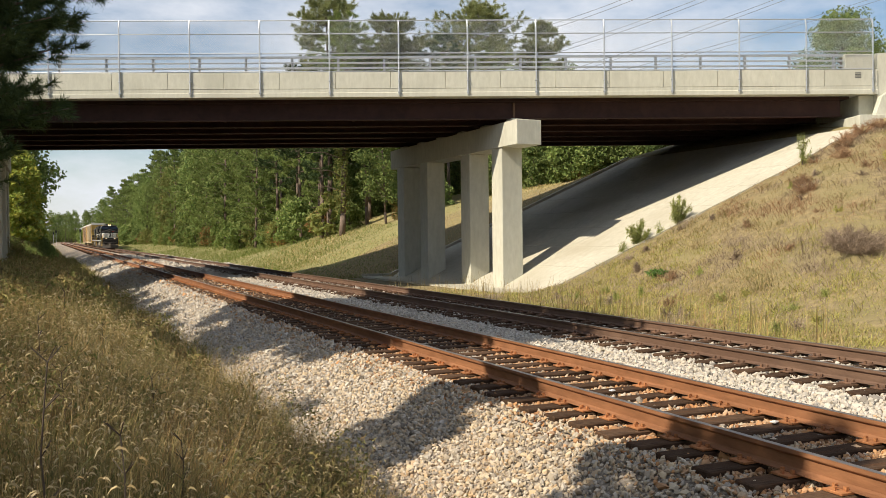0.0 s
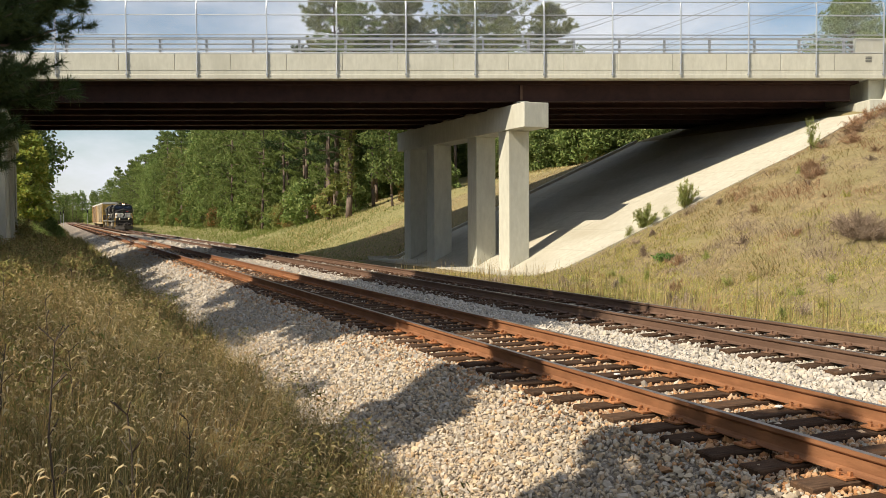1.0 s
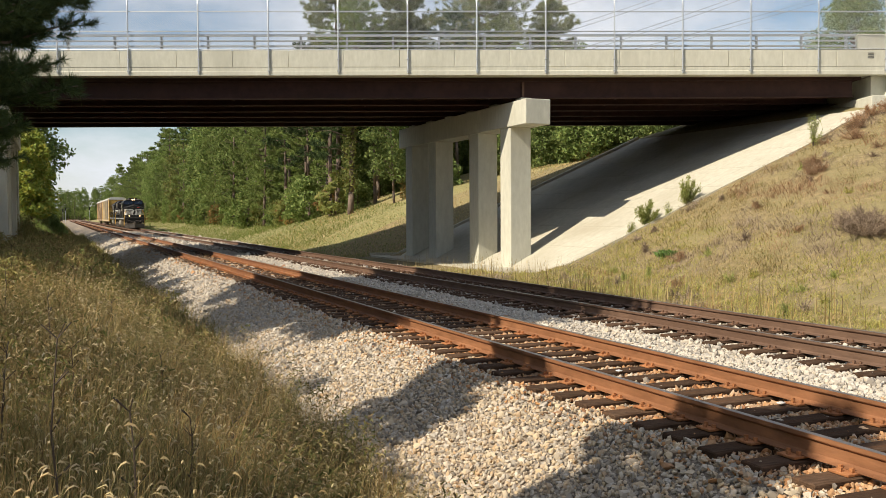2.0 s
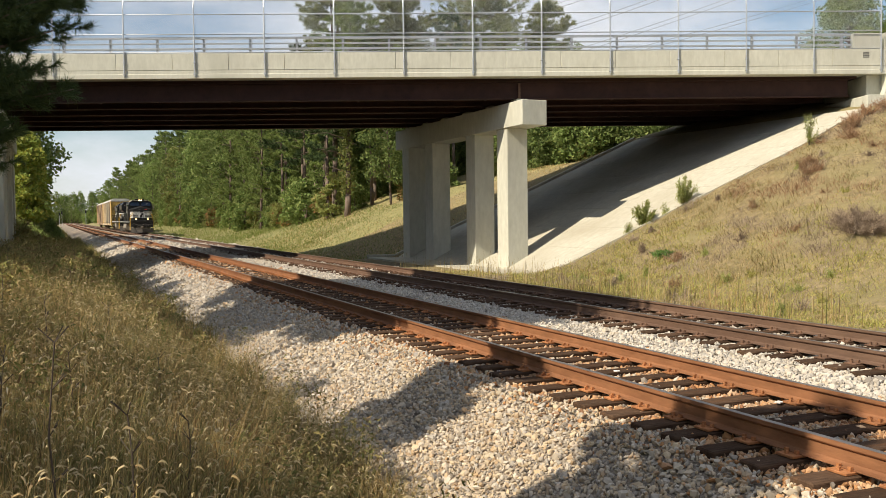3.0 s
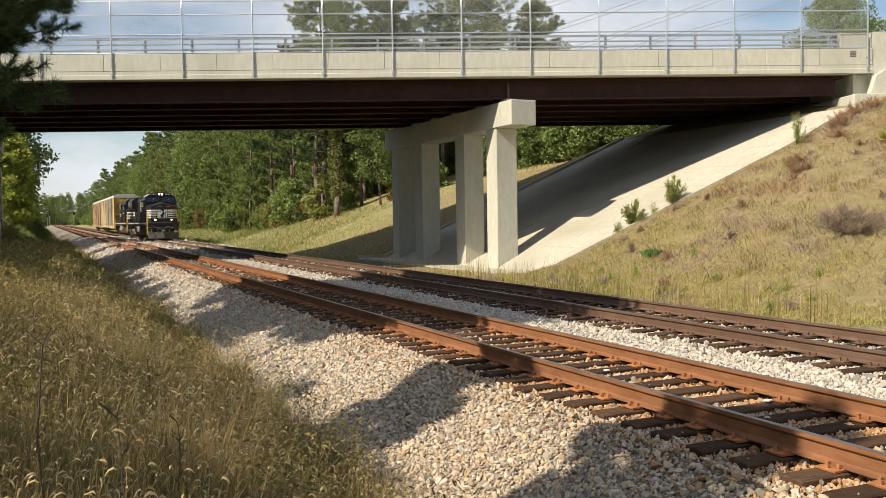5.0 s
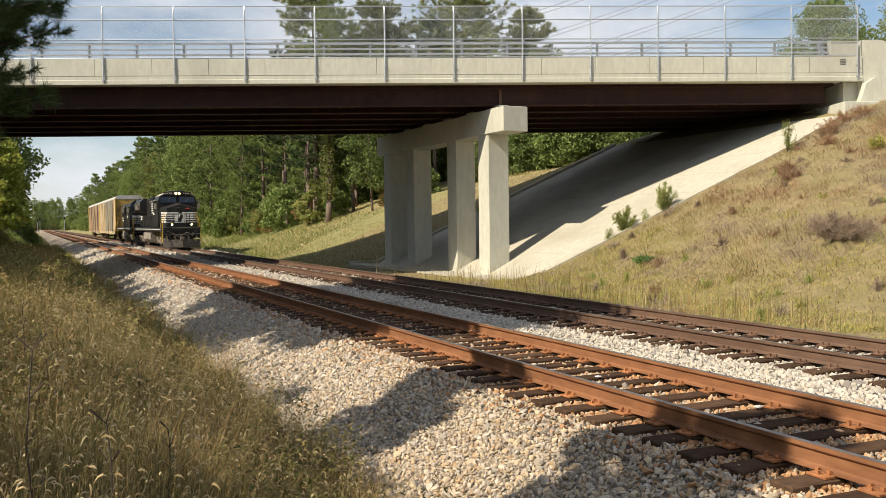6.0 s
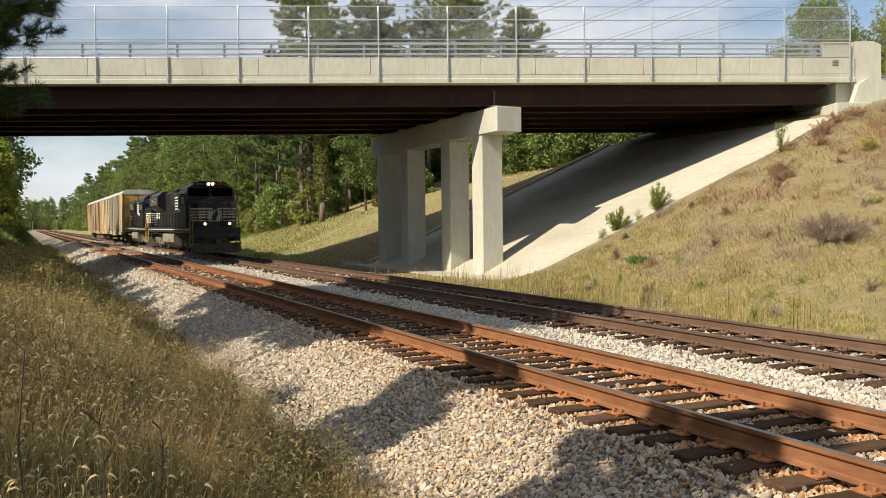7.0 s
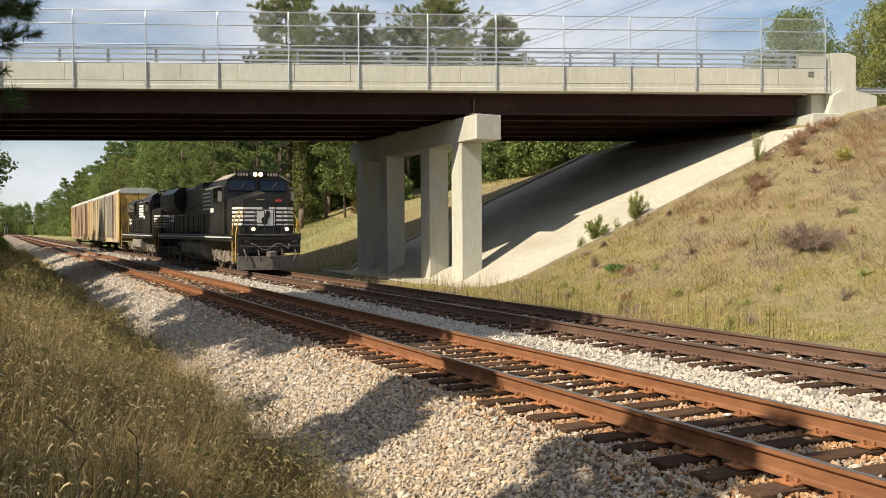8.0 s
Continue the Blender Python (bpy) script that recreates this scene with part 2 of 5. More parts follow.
def paving_edge(x):
    """How far the slabs reach out before the bridge's face."""
    return np.interp(x, [17.4, 19.9, 24, 26.3, 29.4, 31.6, 33], [-2.6, -2.5, -2.2, -2.1, -1.95, -1.35, -1.2])


def paved_area(x, y):
    """Under the bridge, where slabs of concrete cover the slope."""
    off = (x - 17.17) * N.x + (y - 36.27) * N.y
    return (x > 17.8) & (x < 32.6) & (off > paving_edge(x) + 0.4) & (off < 14.0)


ground_sheet()


# ---- the road bridge ----
Z_DECK, Z_PARAPET, Z_GIRDER = 7.93, 9.0, 7.0
END_R, END_L = 18.55, -52.0


def overpass():
    br = thing("road_bridge", "concrete and brown steel girder road bridge over the tracks", "bridge", BRIDGE)
    bm = bmesh.new()
    prism(bm, [(0.05, Z_DECK), (14.7, Z_DECK), (14.7, 8.05), (14.5, 8.25), (0.3, 8.25), (0.05, 8.1)], "x", END_L, END_R)
    part("deck", bm, CONCRETE, br)
    bm = bmesh.new()
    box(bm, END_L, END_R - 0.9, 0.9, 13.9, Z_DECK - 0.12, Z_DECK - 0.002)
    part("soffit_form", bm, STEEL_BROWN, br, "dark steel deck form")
    for y0, side in ((0.0, 1), (14.75, -1)):
        x, i = END_R, 0
        while x > END_L + 1:
            w = 2.44
            bm = bmesh.new()
            a, b = y0 + side * 0.018, y0 + side * 0.36
            lo, hi = min(a, b), max(a, b)
            box(bm, x - w + 0.006, x - 0.006, lo, hi, Z_DECK + 0.33, Z_PARAPET, 0.015)
            part("parapet_panel", bm, CONCRETE, br)
            x -= w
        bm = bmesh.new()
        prism(bm, [(y0, Z_DECK - 0.03), (y0, Z_DECK + 0.15), (y0 + side * 0.03, Z_DECK + 0.17), (y0 + side * 0.03, Z_DECK + 0.328), (y0 + side * 0.4, Z_DECK + 0.328), (y0 + side * 0.4, Z_DECK - 0.03)], "x", END_L, END_R)
        part("parapet_kerb", bm, CONCRETE, br)
    for k in range(6):
        y = 1.05 + k * 2.52
        bm = bmesh.new()
        a, b = Z_GIRDER, Z_DECK - 0.125
        half = [(0.2, a), (0.2, a + 0.04), (0.02, a + 0.05), (0.02, b - 0.05), (0.2, b - 0.04), (0.2, b)]
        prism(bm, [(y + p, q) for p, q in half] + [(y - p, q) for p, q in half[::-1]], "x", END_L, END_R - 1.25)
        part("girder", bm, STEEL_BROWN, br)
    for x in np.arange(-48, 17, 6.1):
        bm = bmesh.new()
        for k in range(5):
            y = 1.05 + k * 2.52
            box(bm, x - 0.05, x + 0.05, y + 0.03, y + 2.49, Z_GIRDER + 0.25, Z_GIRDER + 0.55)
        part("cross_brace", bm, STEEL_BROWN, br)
    for x in (2.15, -20.9):
        bm = bmesh.new()
        box(bm, x - 0.05, x + 0.05, 0.90, 1.02, Z_GIRDER + 0.06, Z_DECK - 0.2)
        part("bearing_stiffener", bm, RUST_DARK, br)
    bm = bmesh.new()
    box(bm, 17.1, 18.4, 0.12, 0.40, Z_PARAPET + 0.001, 9.72, 0.03)
    part("rail_end_block", bm, CONCRETE, br)
    return br


def chain_fence():
    f = thing("chain_link_fence", "tall galvanised chain-link fence along the bridge parapet", "fence", BRIDGE)
    top = 11.28
    xs = [18.3 - 3.05 * k for k in range(23)]
    y = -0.028
    for x in xs:
        bm = bmesh.new()
        bent(bm, [(x, y, Z_DECK + 0.05), (x, y, 10.95), (x, y + 0.03, 11.1), (x, y + 0.10, top)], 0.032)
        for z in (8.1, 8.6):
            box(bm, x - 0.06, x + 0.06, y - 0.045, y + 0.06, z - 0.02, z + 0.02)
        part("post", bm, GALV, f)
    for z, yy in ((top, y + 0.10), (10.68, y + 0.05), (9.82, y + 0.05), (9.03, y + 0.06)):
        bm = bmesh.new()
        rod(bm, (xs[-1], yy, z), (xs[0], yy, z), 0.024)
        part("rail", bm, GALV, f)
    # the mesh: two sets of slanting wires
    x0, x1, z0, z1, r, pitch = xs[-1], xs[0], 9.02, top, 0.0016, 0.075
    a = np.arange(x0 - (z1 - z0), x1, pitch)
    v, q = [], []
    for s in (1, -1):
        for k, c in enumerate(a):
            pa, pb = (c, z0), (c + (z1 - z0), z1)
            if pa[0] < x0:
                pa = (x0, z0 + x0 - c)
            if pb[0] > x1:
                pb = (x1, z0 + x1 - c)
            if s < 0:
                pa, pb = (x0 + x1 - pa[0], pa[1]), (x0 + x1 - pb[0], pb[1])
            i = len(v)
            for px, pz in (pa, pb):
                v += [(px - r, y + 0.06 + 0.004 * s, pz + s * r), (px + r, y + 0.06 + 0.004 * s, pz - s * r), (px, y + 0.06 - r * 1.6 + 0.004 * s, pz)]
            q += [(i, i + 1, i + 4, i + 3), (i + 1, i + 2, i + 5, i + 4), (i + 2, i, i + 3, i + 5)]
    many("wire_mesh", v, q, GALV, f)


def barrier_rail(y, side):
    b = thing("metal_barrier", "galvanised steel barrier rails on short posts atop the parapet", "railing", BRIDGE, "barriers of the bridge")
    for k in range(34):
        x = 16.6 - 2.03 * k
        bm = bmesh.new()
        box(bm, x - 0.05, x + 0.05, y - 0.06, y + 0.06, Z_PARAPET, 9.72, 0.01)
        box(bm, x - 0.13, x + 0.13, y - 0.12, y + 0.12, Z_PARAPET - 0.001, Z_PARAPET + 0.03)
        part("post", bm, GALV, b)
    for z, h in ((9.66, 0.05), (9.42, 0.03), (9.19, 0.04)):
        bm = bmesh.new()
        box(bm, -51, 17.0, y - 0.1 * side - 0.05, y - 0.1 * side + 0.05, z - h, z + h, 0.012)
        part("rail", bm, GALV, b)


def pier(x, y0, y1, columns, label):
    p = thing("bridge_pier", label, "bridge pier", pose(0, 0, 0), "piers of the bridge")
    bm = bmesh.new()
    box(bm, x - 0.07, x + 1.16, y0, y1, 5.72, 6.82, 0.02)
    part("cap", bm, CONCRETE, p)
    for y in columns:
        bm = bmesh.new()
        box(bm, x, x + 1.05, y, y + 1.05, -1.3, 5.722, 0.025)
        part("column", bm, CONCRETE, p)
    for k in range(6):
        yl = 1.05 + k * 2.52
        # where the girder crosses the cap
        s = (x + 0.55 - 17.17 - yl * N.x) / U.x
        c = BRIDGE @ Vector((s, yl, 0))
        bm = bmesh.new()
        box(bm, c.x - 0.25, c.x + 0.25, c.y - 0.3, c.y + 0.3, 6.82, 6.999)
        part("bearing", bm, CONCRETE, p)


overpass()
chain_fence()
barrier_rail(0.22, 1)
barrier_rail(14.5, -1)
pier(-3.1, 43.5, 59.5, (45.1, 48.55, 53.95, 57.5), "pale concrete pier with square columns among the weeds")
pier(19.02, 35.05, 51.0, (36.65, 40.1, 45.5, 49.05), "pale concrete pier with square columns and a heavy cap")


# ---- slope paving and bridgehead ----
def on_slope(x):
    return max(-0.76, -0.62 + 0.508 * (x - 19.2)) + 0.06


def slope_paving():
    p = thing("slope_paving", "pale concrete slabs paving the slope below the bridge", "slope paving", kind="structure")
    def y_at(x, off):
        return 36.27 + (off - (x - 17.17) * N.x) / N.y
    xs = np.array([17.4, 18.92, 20.9, 22.6, 24.3, 26.0, 27.7, 29.4, 31.1, 32.6])
    for i in range(9):
        for k in range(6):
            bm = bmesh.new()
            a, b = xs[i] + 0.006, xs[i + 1] - 0.006
            cols = [paving_edge(a)] + [-0.9 + 3.1 * j for j in range(6)], [paving_edge(b)] + [-0.9 + 3.1 * j for j in range(6)]
            g = 0.006
            top = [bm.verts.new((x, y_at(x, o), on_slope(x))) for x, o in ((a, cols[0][k] + g), (b, cols[1][k] + g), (b, cols[1][k + 1] - g), (a, cols[0][k + 1] - g))]
            low = [bm.verts.new(v.co - Vector((0, 0, 0.3))) for v in top]
            bm.faces.new(top)
            bm.faces.new(low[::-1])
            for j in range(4):
                bm.faces.new((top[j], low[j], low[(j + 1) % 4], top[(j + 1) % 4]))
            bmesh.ops.recalc_face_normals(bm, faces=bm.faces)
            part("slab", bm, PAVING, p)

    for i in range(9):
        bm = bmesh.new()
        a, b = xs[i] + 0.004, xs[i + 1] - 0.004
        v = [[bm.verts.new((x, y_at(x, o), on_slope(x) + h)) for o, h in ((14.62, -0.2), (14.62, 0.16), (14.85, 0.16), (14.85, -0.2))] for x in (a, b)]
        for j in range(4):
            bm.faces.new((v[0][j], v[1][j], v[1][(j + 1) % 4], v[0][(j + 1) % 4]))
        bm.faces.new(v[0][::-1]), bm.faces.new(v[1])
        bmesh.ops.recalc_face_normals(bm, faces=bm.faces)
        part("kerb", bm, PAVING, p)


def abutment():
    a = thing("abutment", "pale concrete abutment with wing wall at the end of the bridge", "abutment", BRIDGE, kind="structure")
    bm = bmesh.new()
    box(bm, 17.3, 18.9, -0.8, 14.3, 4.5, 6.86, 0.02)
    part("seat", bm, CONCRETE, a)
    bm = bmesh.new()
    box(bm, 17.9, 18.6, 0.5, 14.3, 6.83, 7.9)
    part("backwall", bm, CONCRETE, a)
    bm = bmesh.new()
    prism(bm, [(18.56, 4.5), (18.56, 9.75), (19.45, 9.75), (19.8, 9.6), (19.8, 4.5)], "y", 0.06, 0.42)
    part("end_block", bm, CONCRETE, a)
    bm = bmesh.new()
    prism(bm, [(18.05, 4.5), (18.3, 7.0), (18.57, 7.75), (18.95, 8.0), (19.4, 8.02), (20.6, 7.72), (20.6, 4.5)], "y", -0.32, 0.055)
    part("wing_wall", bm, CONCRETE, a)


slope_paving()
abutment()


# ---- railway tracks ----
def rail_outline(x):
    half = [(0.036, 0.0), (0.036, -0.03), (0.03, -0.04), (0.009, -0.055), (0.009, -0.145), (0.03, -0.16), (0.075, -0.17), (0.075, -0.178)]
    return [(x + a, b - 0.001) for a, b in half] + [(x - a, b - 0.001) for a, b in half[::-1]]


def track(xs, steel, plate_steel, label):
    t = thing("railway_track", label, "railway track", group="railway tracks")
    for x in xs:
        bm = bmesh.new()
        prism(bm, rail_outline(x), "y", -25, 900)
        r = part("rail", bm, steel, t)
        bm = bmesh.new()
        box(bm, x - 0.028, x + 0.028, -25, 900, -0.0012, 0.0015)
        part("running_band", bm, POLISHED, r)
    mid = sum(xs) / 2
    local = random.Random(int(mid * 10))
    bm = bmesh.new()
    box(bm, -1.30, 1.30, -0.115, 0.115, -0.20, 0.0, 0.012)
    tie = mesh_of("tie", bm, TIE)
    bm = bmesh.new()
    box(bm, -0.17, 0.17, -0.095, 0.095, 0.0, 0.022, 0.004)
    for sx in (-0.085, 0.085):
        for sy in (-0.055, 0.055):
            box(bm, sx - 0.014, sx + 0.014, sy - 0.014, sy + 0.014, 0.02, 0.055)
    for sx in (-0.14, 0.14):
        box(bm, sx - 0.012, sx + 0.012, -0.012, 0.012, 0.02, 0.05)
    plate = mesh_of("tie_plate", bm, plate_steel)
    v, f = [], []
    for k in range(900):
        y = -6 + k * 0.5
        dx, dz, turn = local.uniform(-0.06, 0.06), local.uniform(-0.008, 0.004), local.uniform(-1.2, 1.2)
        if y < 62:
            o = new("tie", tie)
            o.parent = t
            o.matrix_basis = pose(mid + dx, y + local.uniform(-0.03, 0.03), -0.202 + dz, 0, 0, turn)
            if 3 < y < 45:
                for x in xs:
                    q = new("tie_plate", plate)
                    q.parent = o
                    q.matrix_basis = pose(x - mid - dx, 0, -dz)
        else:
            i = len(v)
            v += [(mid + dx + a * 1.3, y + b * 0.115, -0.202 + c) for a, b, c in ((-1, -1, 0), (1, -1, 0), (1, 1, 0), (-1, 1, 0), (-1, -1, -0.15), (1, -1, -0.15), (1, 1, -0.15), (-1, 1, -0.15))]
            f += [(i, i + 1, i + 2, i + 3), (i, i + 4, i + 5, i + 1), (i, i + 3, i + 7, i + 4), (i + 1, i + 5, i + 6, i + 2)]
    tagged(many("far_tie_row", v, f, TIE, t), kind="stuff")


track(RAIL_1, RUST, PLATE, "rusty orange rails on dark timber ties in stone ballast")
track(RAIL_2, RUST_DARK, PLATE_DARK, "dark brown rails on timber ties in stone ballast")


# ---- loose ballast stones ----
def ico():
    g = (1 + 5 ** 0.5) / 2
    v = np.array([(-1, g, 0), (1, g, 0), (-1, -g, 0), (1, -g, 0), (0, -1, g), (0, 1, g), (0, -1, -g), (0, 1, -g), (g, 0, -1), (g, 0, 1), (-g, 0, -1), (-g, 0, 1)]) / 1.9
    f = np.array([(0, 11, 5), (0, 5, 1), (0, 1, 7), (0, 7, 10), (0, 10, 11), (1, 5, 9), (5, 11, 4), (11, 10, 2), (10, 7, 6), (7, 1, 8),
                  (3, 9, 4), (3, 4, 2), (3, 2, 6), (3, 6, 8), (3, 8, 9), (4, 9, 5), (2, 4, 11), (6, 2, 10), (8, 6, 7), (9, 8, 1)])
    return v, f


def turns(n):
    """n random rotation matrices."""
    q = rng.normal(size=(n, 4))
    q /= np.linalg.norm(q, axis=1)[:, None]
    w, x, y, z = q.T
    return np.stack([1 - 2 * (y * y + z * z), 2 * (x * y - z * w), 2 * (x * z + y * w), 2 * (x * y + z * w), 1 - 2 * (x * x + z * z), 2 * (y * z - x * w),
                     2 * (x * z - y * w), 2 * (y * z + x * w), 1 - 2 * (x * x + y * y)], -1).reshape(n, 3, 3)


def octa():
    v = np.array([(1, 0, 0), (-1, 0, 0), (0, 1, 0), (0, -1, 0), (0, 0, 1), (0, 0, -1)], float) * 1.15
    return v, np.array([(0, 2, 4), (2, 1, 4), (1, 3, 4), (3, 0, 4), (2, 0, 5), (1, 2, 5), (3, 1, 5), (0, 3, 5)])


def stones(name, at, size, label, material=None, fine=True):
    v, f = ico() if fine else octa()
    n, c = len(at), len(v)
    shape = rng.uniform(0.52, 1.32, (n, c, 1)) * v[None] * rng.uniform(0.45, 1.3, (n, 1, 3))
    pts = np.einsum("nij,nkj->nki", turns(n), shape) * size[:, None, None] + at[:, None, :]
    faces = (f[None] + c * np.arange(n)[:, None, None]).reshape(-1, 3)
    return tagged(many(name, pts.reshape(-1, 3), faces, material or STONE), label, "ballast", kind="stuff")


def scatter_stones(y0, y1, step, size, bands):
    out = []
    for x0, x1 in bands:
        nx, ny = int((x1 - x0) / step), int((y1 - y0) / step)
        gx, gy = np.meshgrid(np.linspace(x0, x1, nx), np.linspace(y0, y1, ny))
        gx, gy = gx.ravel() + rng.normal(0, step * 0.4, gx.size), gy.ravel() + rng.normal(0, step * 0.4, gy.size)
        out.append(np.stack([gx, gy], -1))
    p = np.concatenate(out)
    # only the stretch that can be seen from the camera's side
    keep = (p[:, 0] > 0.01 * p[:, 1]) & (p[:, 0] < 1.3 * p[:, 1] + 1.0)
    p = p[keep]
    z = ground(p[:, 0], p[:, 1])
    between = (np.abs(p[:, 0] - MID_1) < 1.33) | (np.abs(p[:, 0] - MID_2) < 1.33)
    s = size * rng.lognormal(0, 0.28, len(p))
    z = z + 0.012 + rng.uniform(-0.3, 0.5, len(p)) * s
    flat = (p[:, 0] > 4.8) & (p[:, 0] < 12.2)
    z = np.where(flat, z + 0.03, z)
    z = np.where(between, np.minimum(z, -0.19 - s * 0.6), z)
    return np.column_stack([p, z]), s


def lay(y0, y1, step, size, x0, x1, label):
    at, s = scatter_stones(y0, y1, step, size, [(x0, x1)])
    fine = y1 < 14
    reach = np.minimum(np.abs(at[:, 0] - RAIL_1[0]), np.abs(at[:, 0] - RAIL_1[1]))
    rusty = rng.uniform(size=len(at)) < np.clip(1.0 - 1.05 * np.maximum(reach - 0.25, 0), 0, 1) ** 1.5 * np.where(at[:, 0] < 5.2, 0.6, 0.88)
    # share of pale stones rises with distance along the track
    paler = np.clip((at[:, 1] - 8) / 22, 0, 0.85)
    pale = ~rusty & ((at[:, 0] > 7.3 + rng.normal(0, 0.25, len(at))) | (rng.uniform(size=len(at)) < paler))
    tan = ~rusty & ~pale
    stones("ballast_stones", at[tan], s[tan], label, None, fine)
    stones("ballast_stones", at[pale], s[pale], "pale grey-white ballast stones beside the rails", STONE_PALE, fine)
    stones("ballast_stones", at[rusty], s[rusty], "rust-stained ballast stones along the near rails", STONE_RUST, fine)


lay(6.0, 13.0, 0.050, 0.029, 8.3, 12.9, "pale crushed stone ballast round the far track")
lay(4.0, 13.0, 0.038, 0.0225, 2.2, 8.3, "pale grey and tan crushed stone ballast beside the rails")
lay(13.0, 20.0, 0.047, 0.0265, 2.2, 12.9, "pale crushed stone ballast sloping from the track")
lay(20.0, 31.0, 0.062, 0.033, 2.3, 12.9, "pale crushed stone ballast before the bridge")
lay(31.0, 56.0, 0.090, 0.044, 2.4, 12.9, "pale crushed stone ballast under the bridge")
lay(56.0, 120.0, 0.17, 0.08, 2.4, 12.9, "pale crushed stone ballast running on past the bridge")


# ---- plants ----
WEED = island_mix("dry_weed_stems", [(0.42, 0.31, 0.13), (0.20, 0.18, 0.065), (0.64, 0.49, 0.24), (0.10, 0.105, 0.036), (0.46, 0.31, 0.12), (0.26, 0.225, 0.09), (0.13, 0.085, 0.04)], 0.75, 0.2, through_light=0.12)
UNDER = island_mix("dark_green_undergrowth", [(0.09, 0.105, 0.03), (0.19, 0.175, 0.055), (0.28, 0.22, 0.085), (0.14, 0.155, 0.042), (0.32, 0.24, 0.10), (0.14, 0.085, 0.04)], 0.8, 0.2, through_light=0.15)
WEED_WARM = island_mix("tawny_weed_stems", [(0.62, 0.43, 0.18), (0.36, 0.22, 0.09), (0.76, 0.57, 0.28), (0.24, 0.13, 0.06), (0.58, 0.38, 0.15), (0.44, 0.30, 0.13)], 0.75, 0.2, through_light=0.3)
HEAD = island_mix("foxtail_seed_heads", [(0.54, 0.44, 0.25), (0.40, 0.32, 0.17), (0.62, 0.52, 0.33), (0.36, 0.26, 0.13), (0.48, 0.40, 0.22)], 0.85, 0.15, through_light=0.3)
GREEN = island_mix("green_grass", [(0.22, 0.24, 0.055), (0.38, 0.365, 0.09), (0.48, 0.42, 0.13), (0.24, 0.27, 0.06), (0.48, 0.38, 0.15), (0.36, 0.36, 0.08)], 0.75, 0.2, through_light=0.2)
STRAW = island_mix("bleached_bank_grass", [(0.42, 0.32, 0.15), (0.28, 0.24, 0.085), (0.50, 0.39, 0.21), (0.22, 0.21, 0.07), (0.36, 0.25, 0.13), (0.46, 0.34, 0.17), (0.19, 0.20, 0.055)], 0.8, 0.2, through_light=0.15)
MAUVE = island_mix("grey_dead_weeds", [(0.40, 0.31, 0.22), (0.28, 0.21, 0.165), (0.48, 0.39, 0.29), (0.22, 0.165, 0.12)], 0.8, 0.2, through_light=0.15)
LUSH = island_mix("lush_green_grass", [(0.13, 0.19, 0.045), (0.20, 0.26, 0.06), (0.27, 0.30, 0.09), (0.16, 0.22, 0.05), (0.32, 0.30, 0.12)], 0.75, 0.2, through_light=0.35)
RED_WEED = island_mix("russet_weeds", [(0.448, 0.246, 0.134), (0.381, 0.269, 0.157), (0.336, 0.190, 0.123), (0.448, 0.325, 0.190)], 0.8, 0.2, through_light=0.3)
LEAF = island_mix("broad_leaves", [(0.105, 0.160, 0.046), (0.215, 0.280, 0.082), (0.150, 0.215, 0.062), (0.280, 0.315, 0.105), (0.080, 0.125, 0.037)], 0.7, 0.15, through_light=0.33)
LEAF_YELLOW = island_mix("yellow_green_leaves", [(0.27, 0.30, 0.05), (0.18, 0.24, 0.045), (0.36, 0.33, 0.06), (0.15, 0.21, 0.04)], 0.6, 0.3, through_light=0.35)
LEAF_GOLD = island_mix("yellowing_leaves", [(0.17, 0.21, 0.06), (0.24, 0.26, 0.08), (0.20, 0.23, 0.07), (0.30, 0.27, 0.09), (0.18, 0.22, 0.06)], 0.65, 0.2, through_light=0.4)
LEAF_AUTUMN = island_mix("autumn_leaves", [(0.14, 0.18, 0.05), (0.24, 0.20, 0.06), (0.12, 0.16, 0.045), (0.40, 0.17, 0.06), (0.30, 0.15, 0.06), (0.25, 0.23, 0.07), (0.13, 0.17, 0.05)], 0.6, 0.3, through_light=0.3)
NEEDLE = island_mix("pine_needles", [(0.140, 0.205, 0.064), (0.270, 0.335, 0.105), (0.195, 0.265, 0.080), (0.355, 0.385, 0.130)], 0.7, 0.12, through_light=0.32)
NEEDLE_DARK = island_mix("dark_pine_needles", [(0.034, 0.058, 0.026), (0.075, 0.110, 0.042), (0.050, 0.080, 0.032), (0.11, 0.145, 0.052)], 0.7, 0.12, through_light=0.15)
# olive lightened so the colour carries haze and fence mesh before the tall pines
NEEDLE_OLIVE_HAZED = island_mix("hazed_olive_needles", [(0.155, 0.18, 0.075), (0.24, 0.26, 0.11), (0.19, 0.21, 0.085), (0.30, 0.30, 0.135)], 0.7, 0.12, through_light=0.35)
BARK = surf("pine_bark", (0.07, 0.05, 0.038), (0.20, 0.15, 0.115), 9.0, 0.9, 0.8, 24, stretch=(1, 1, 0.3))


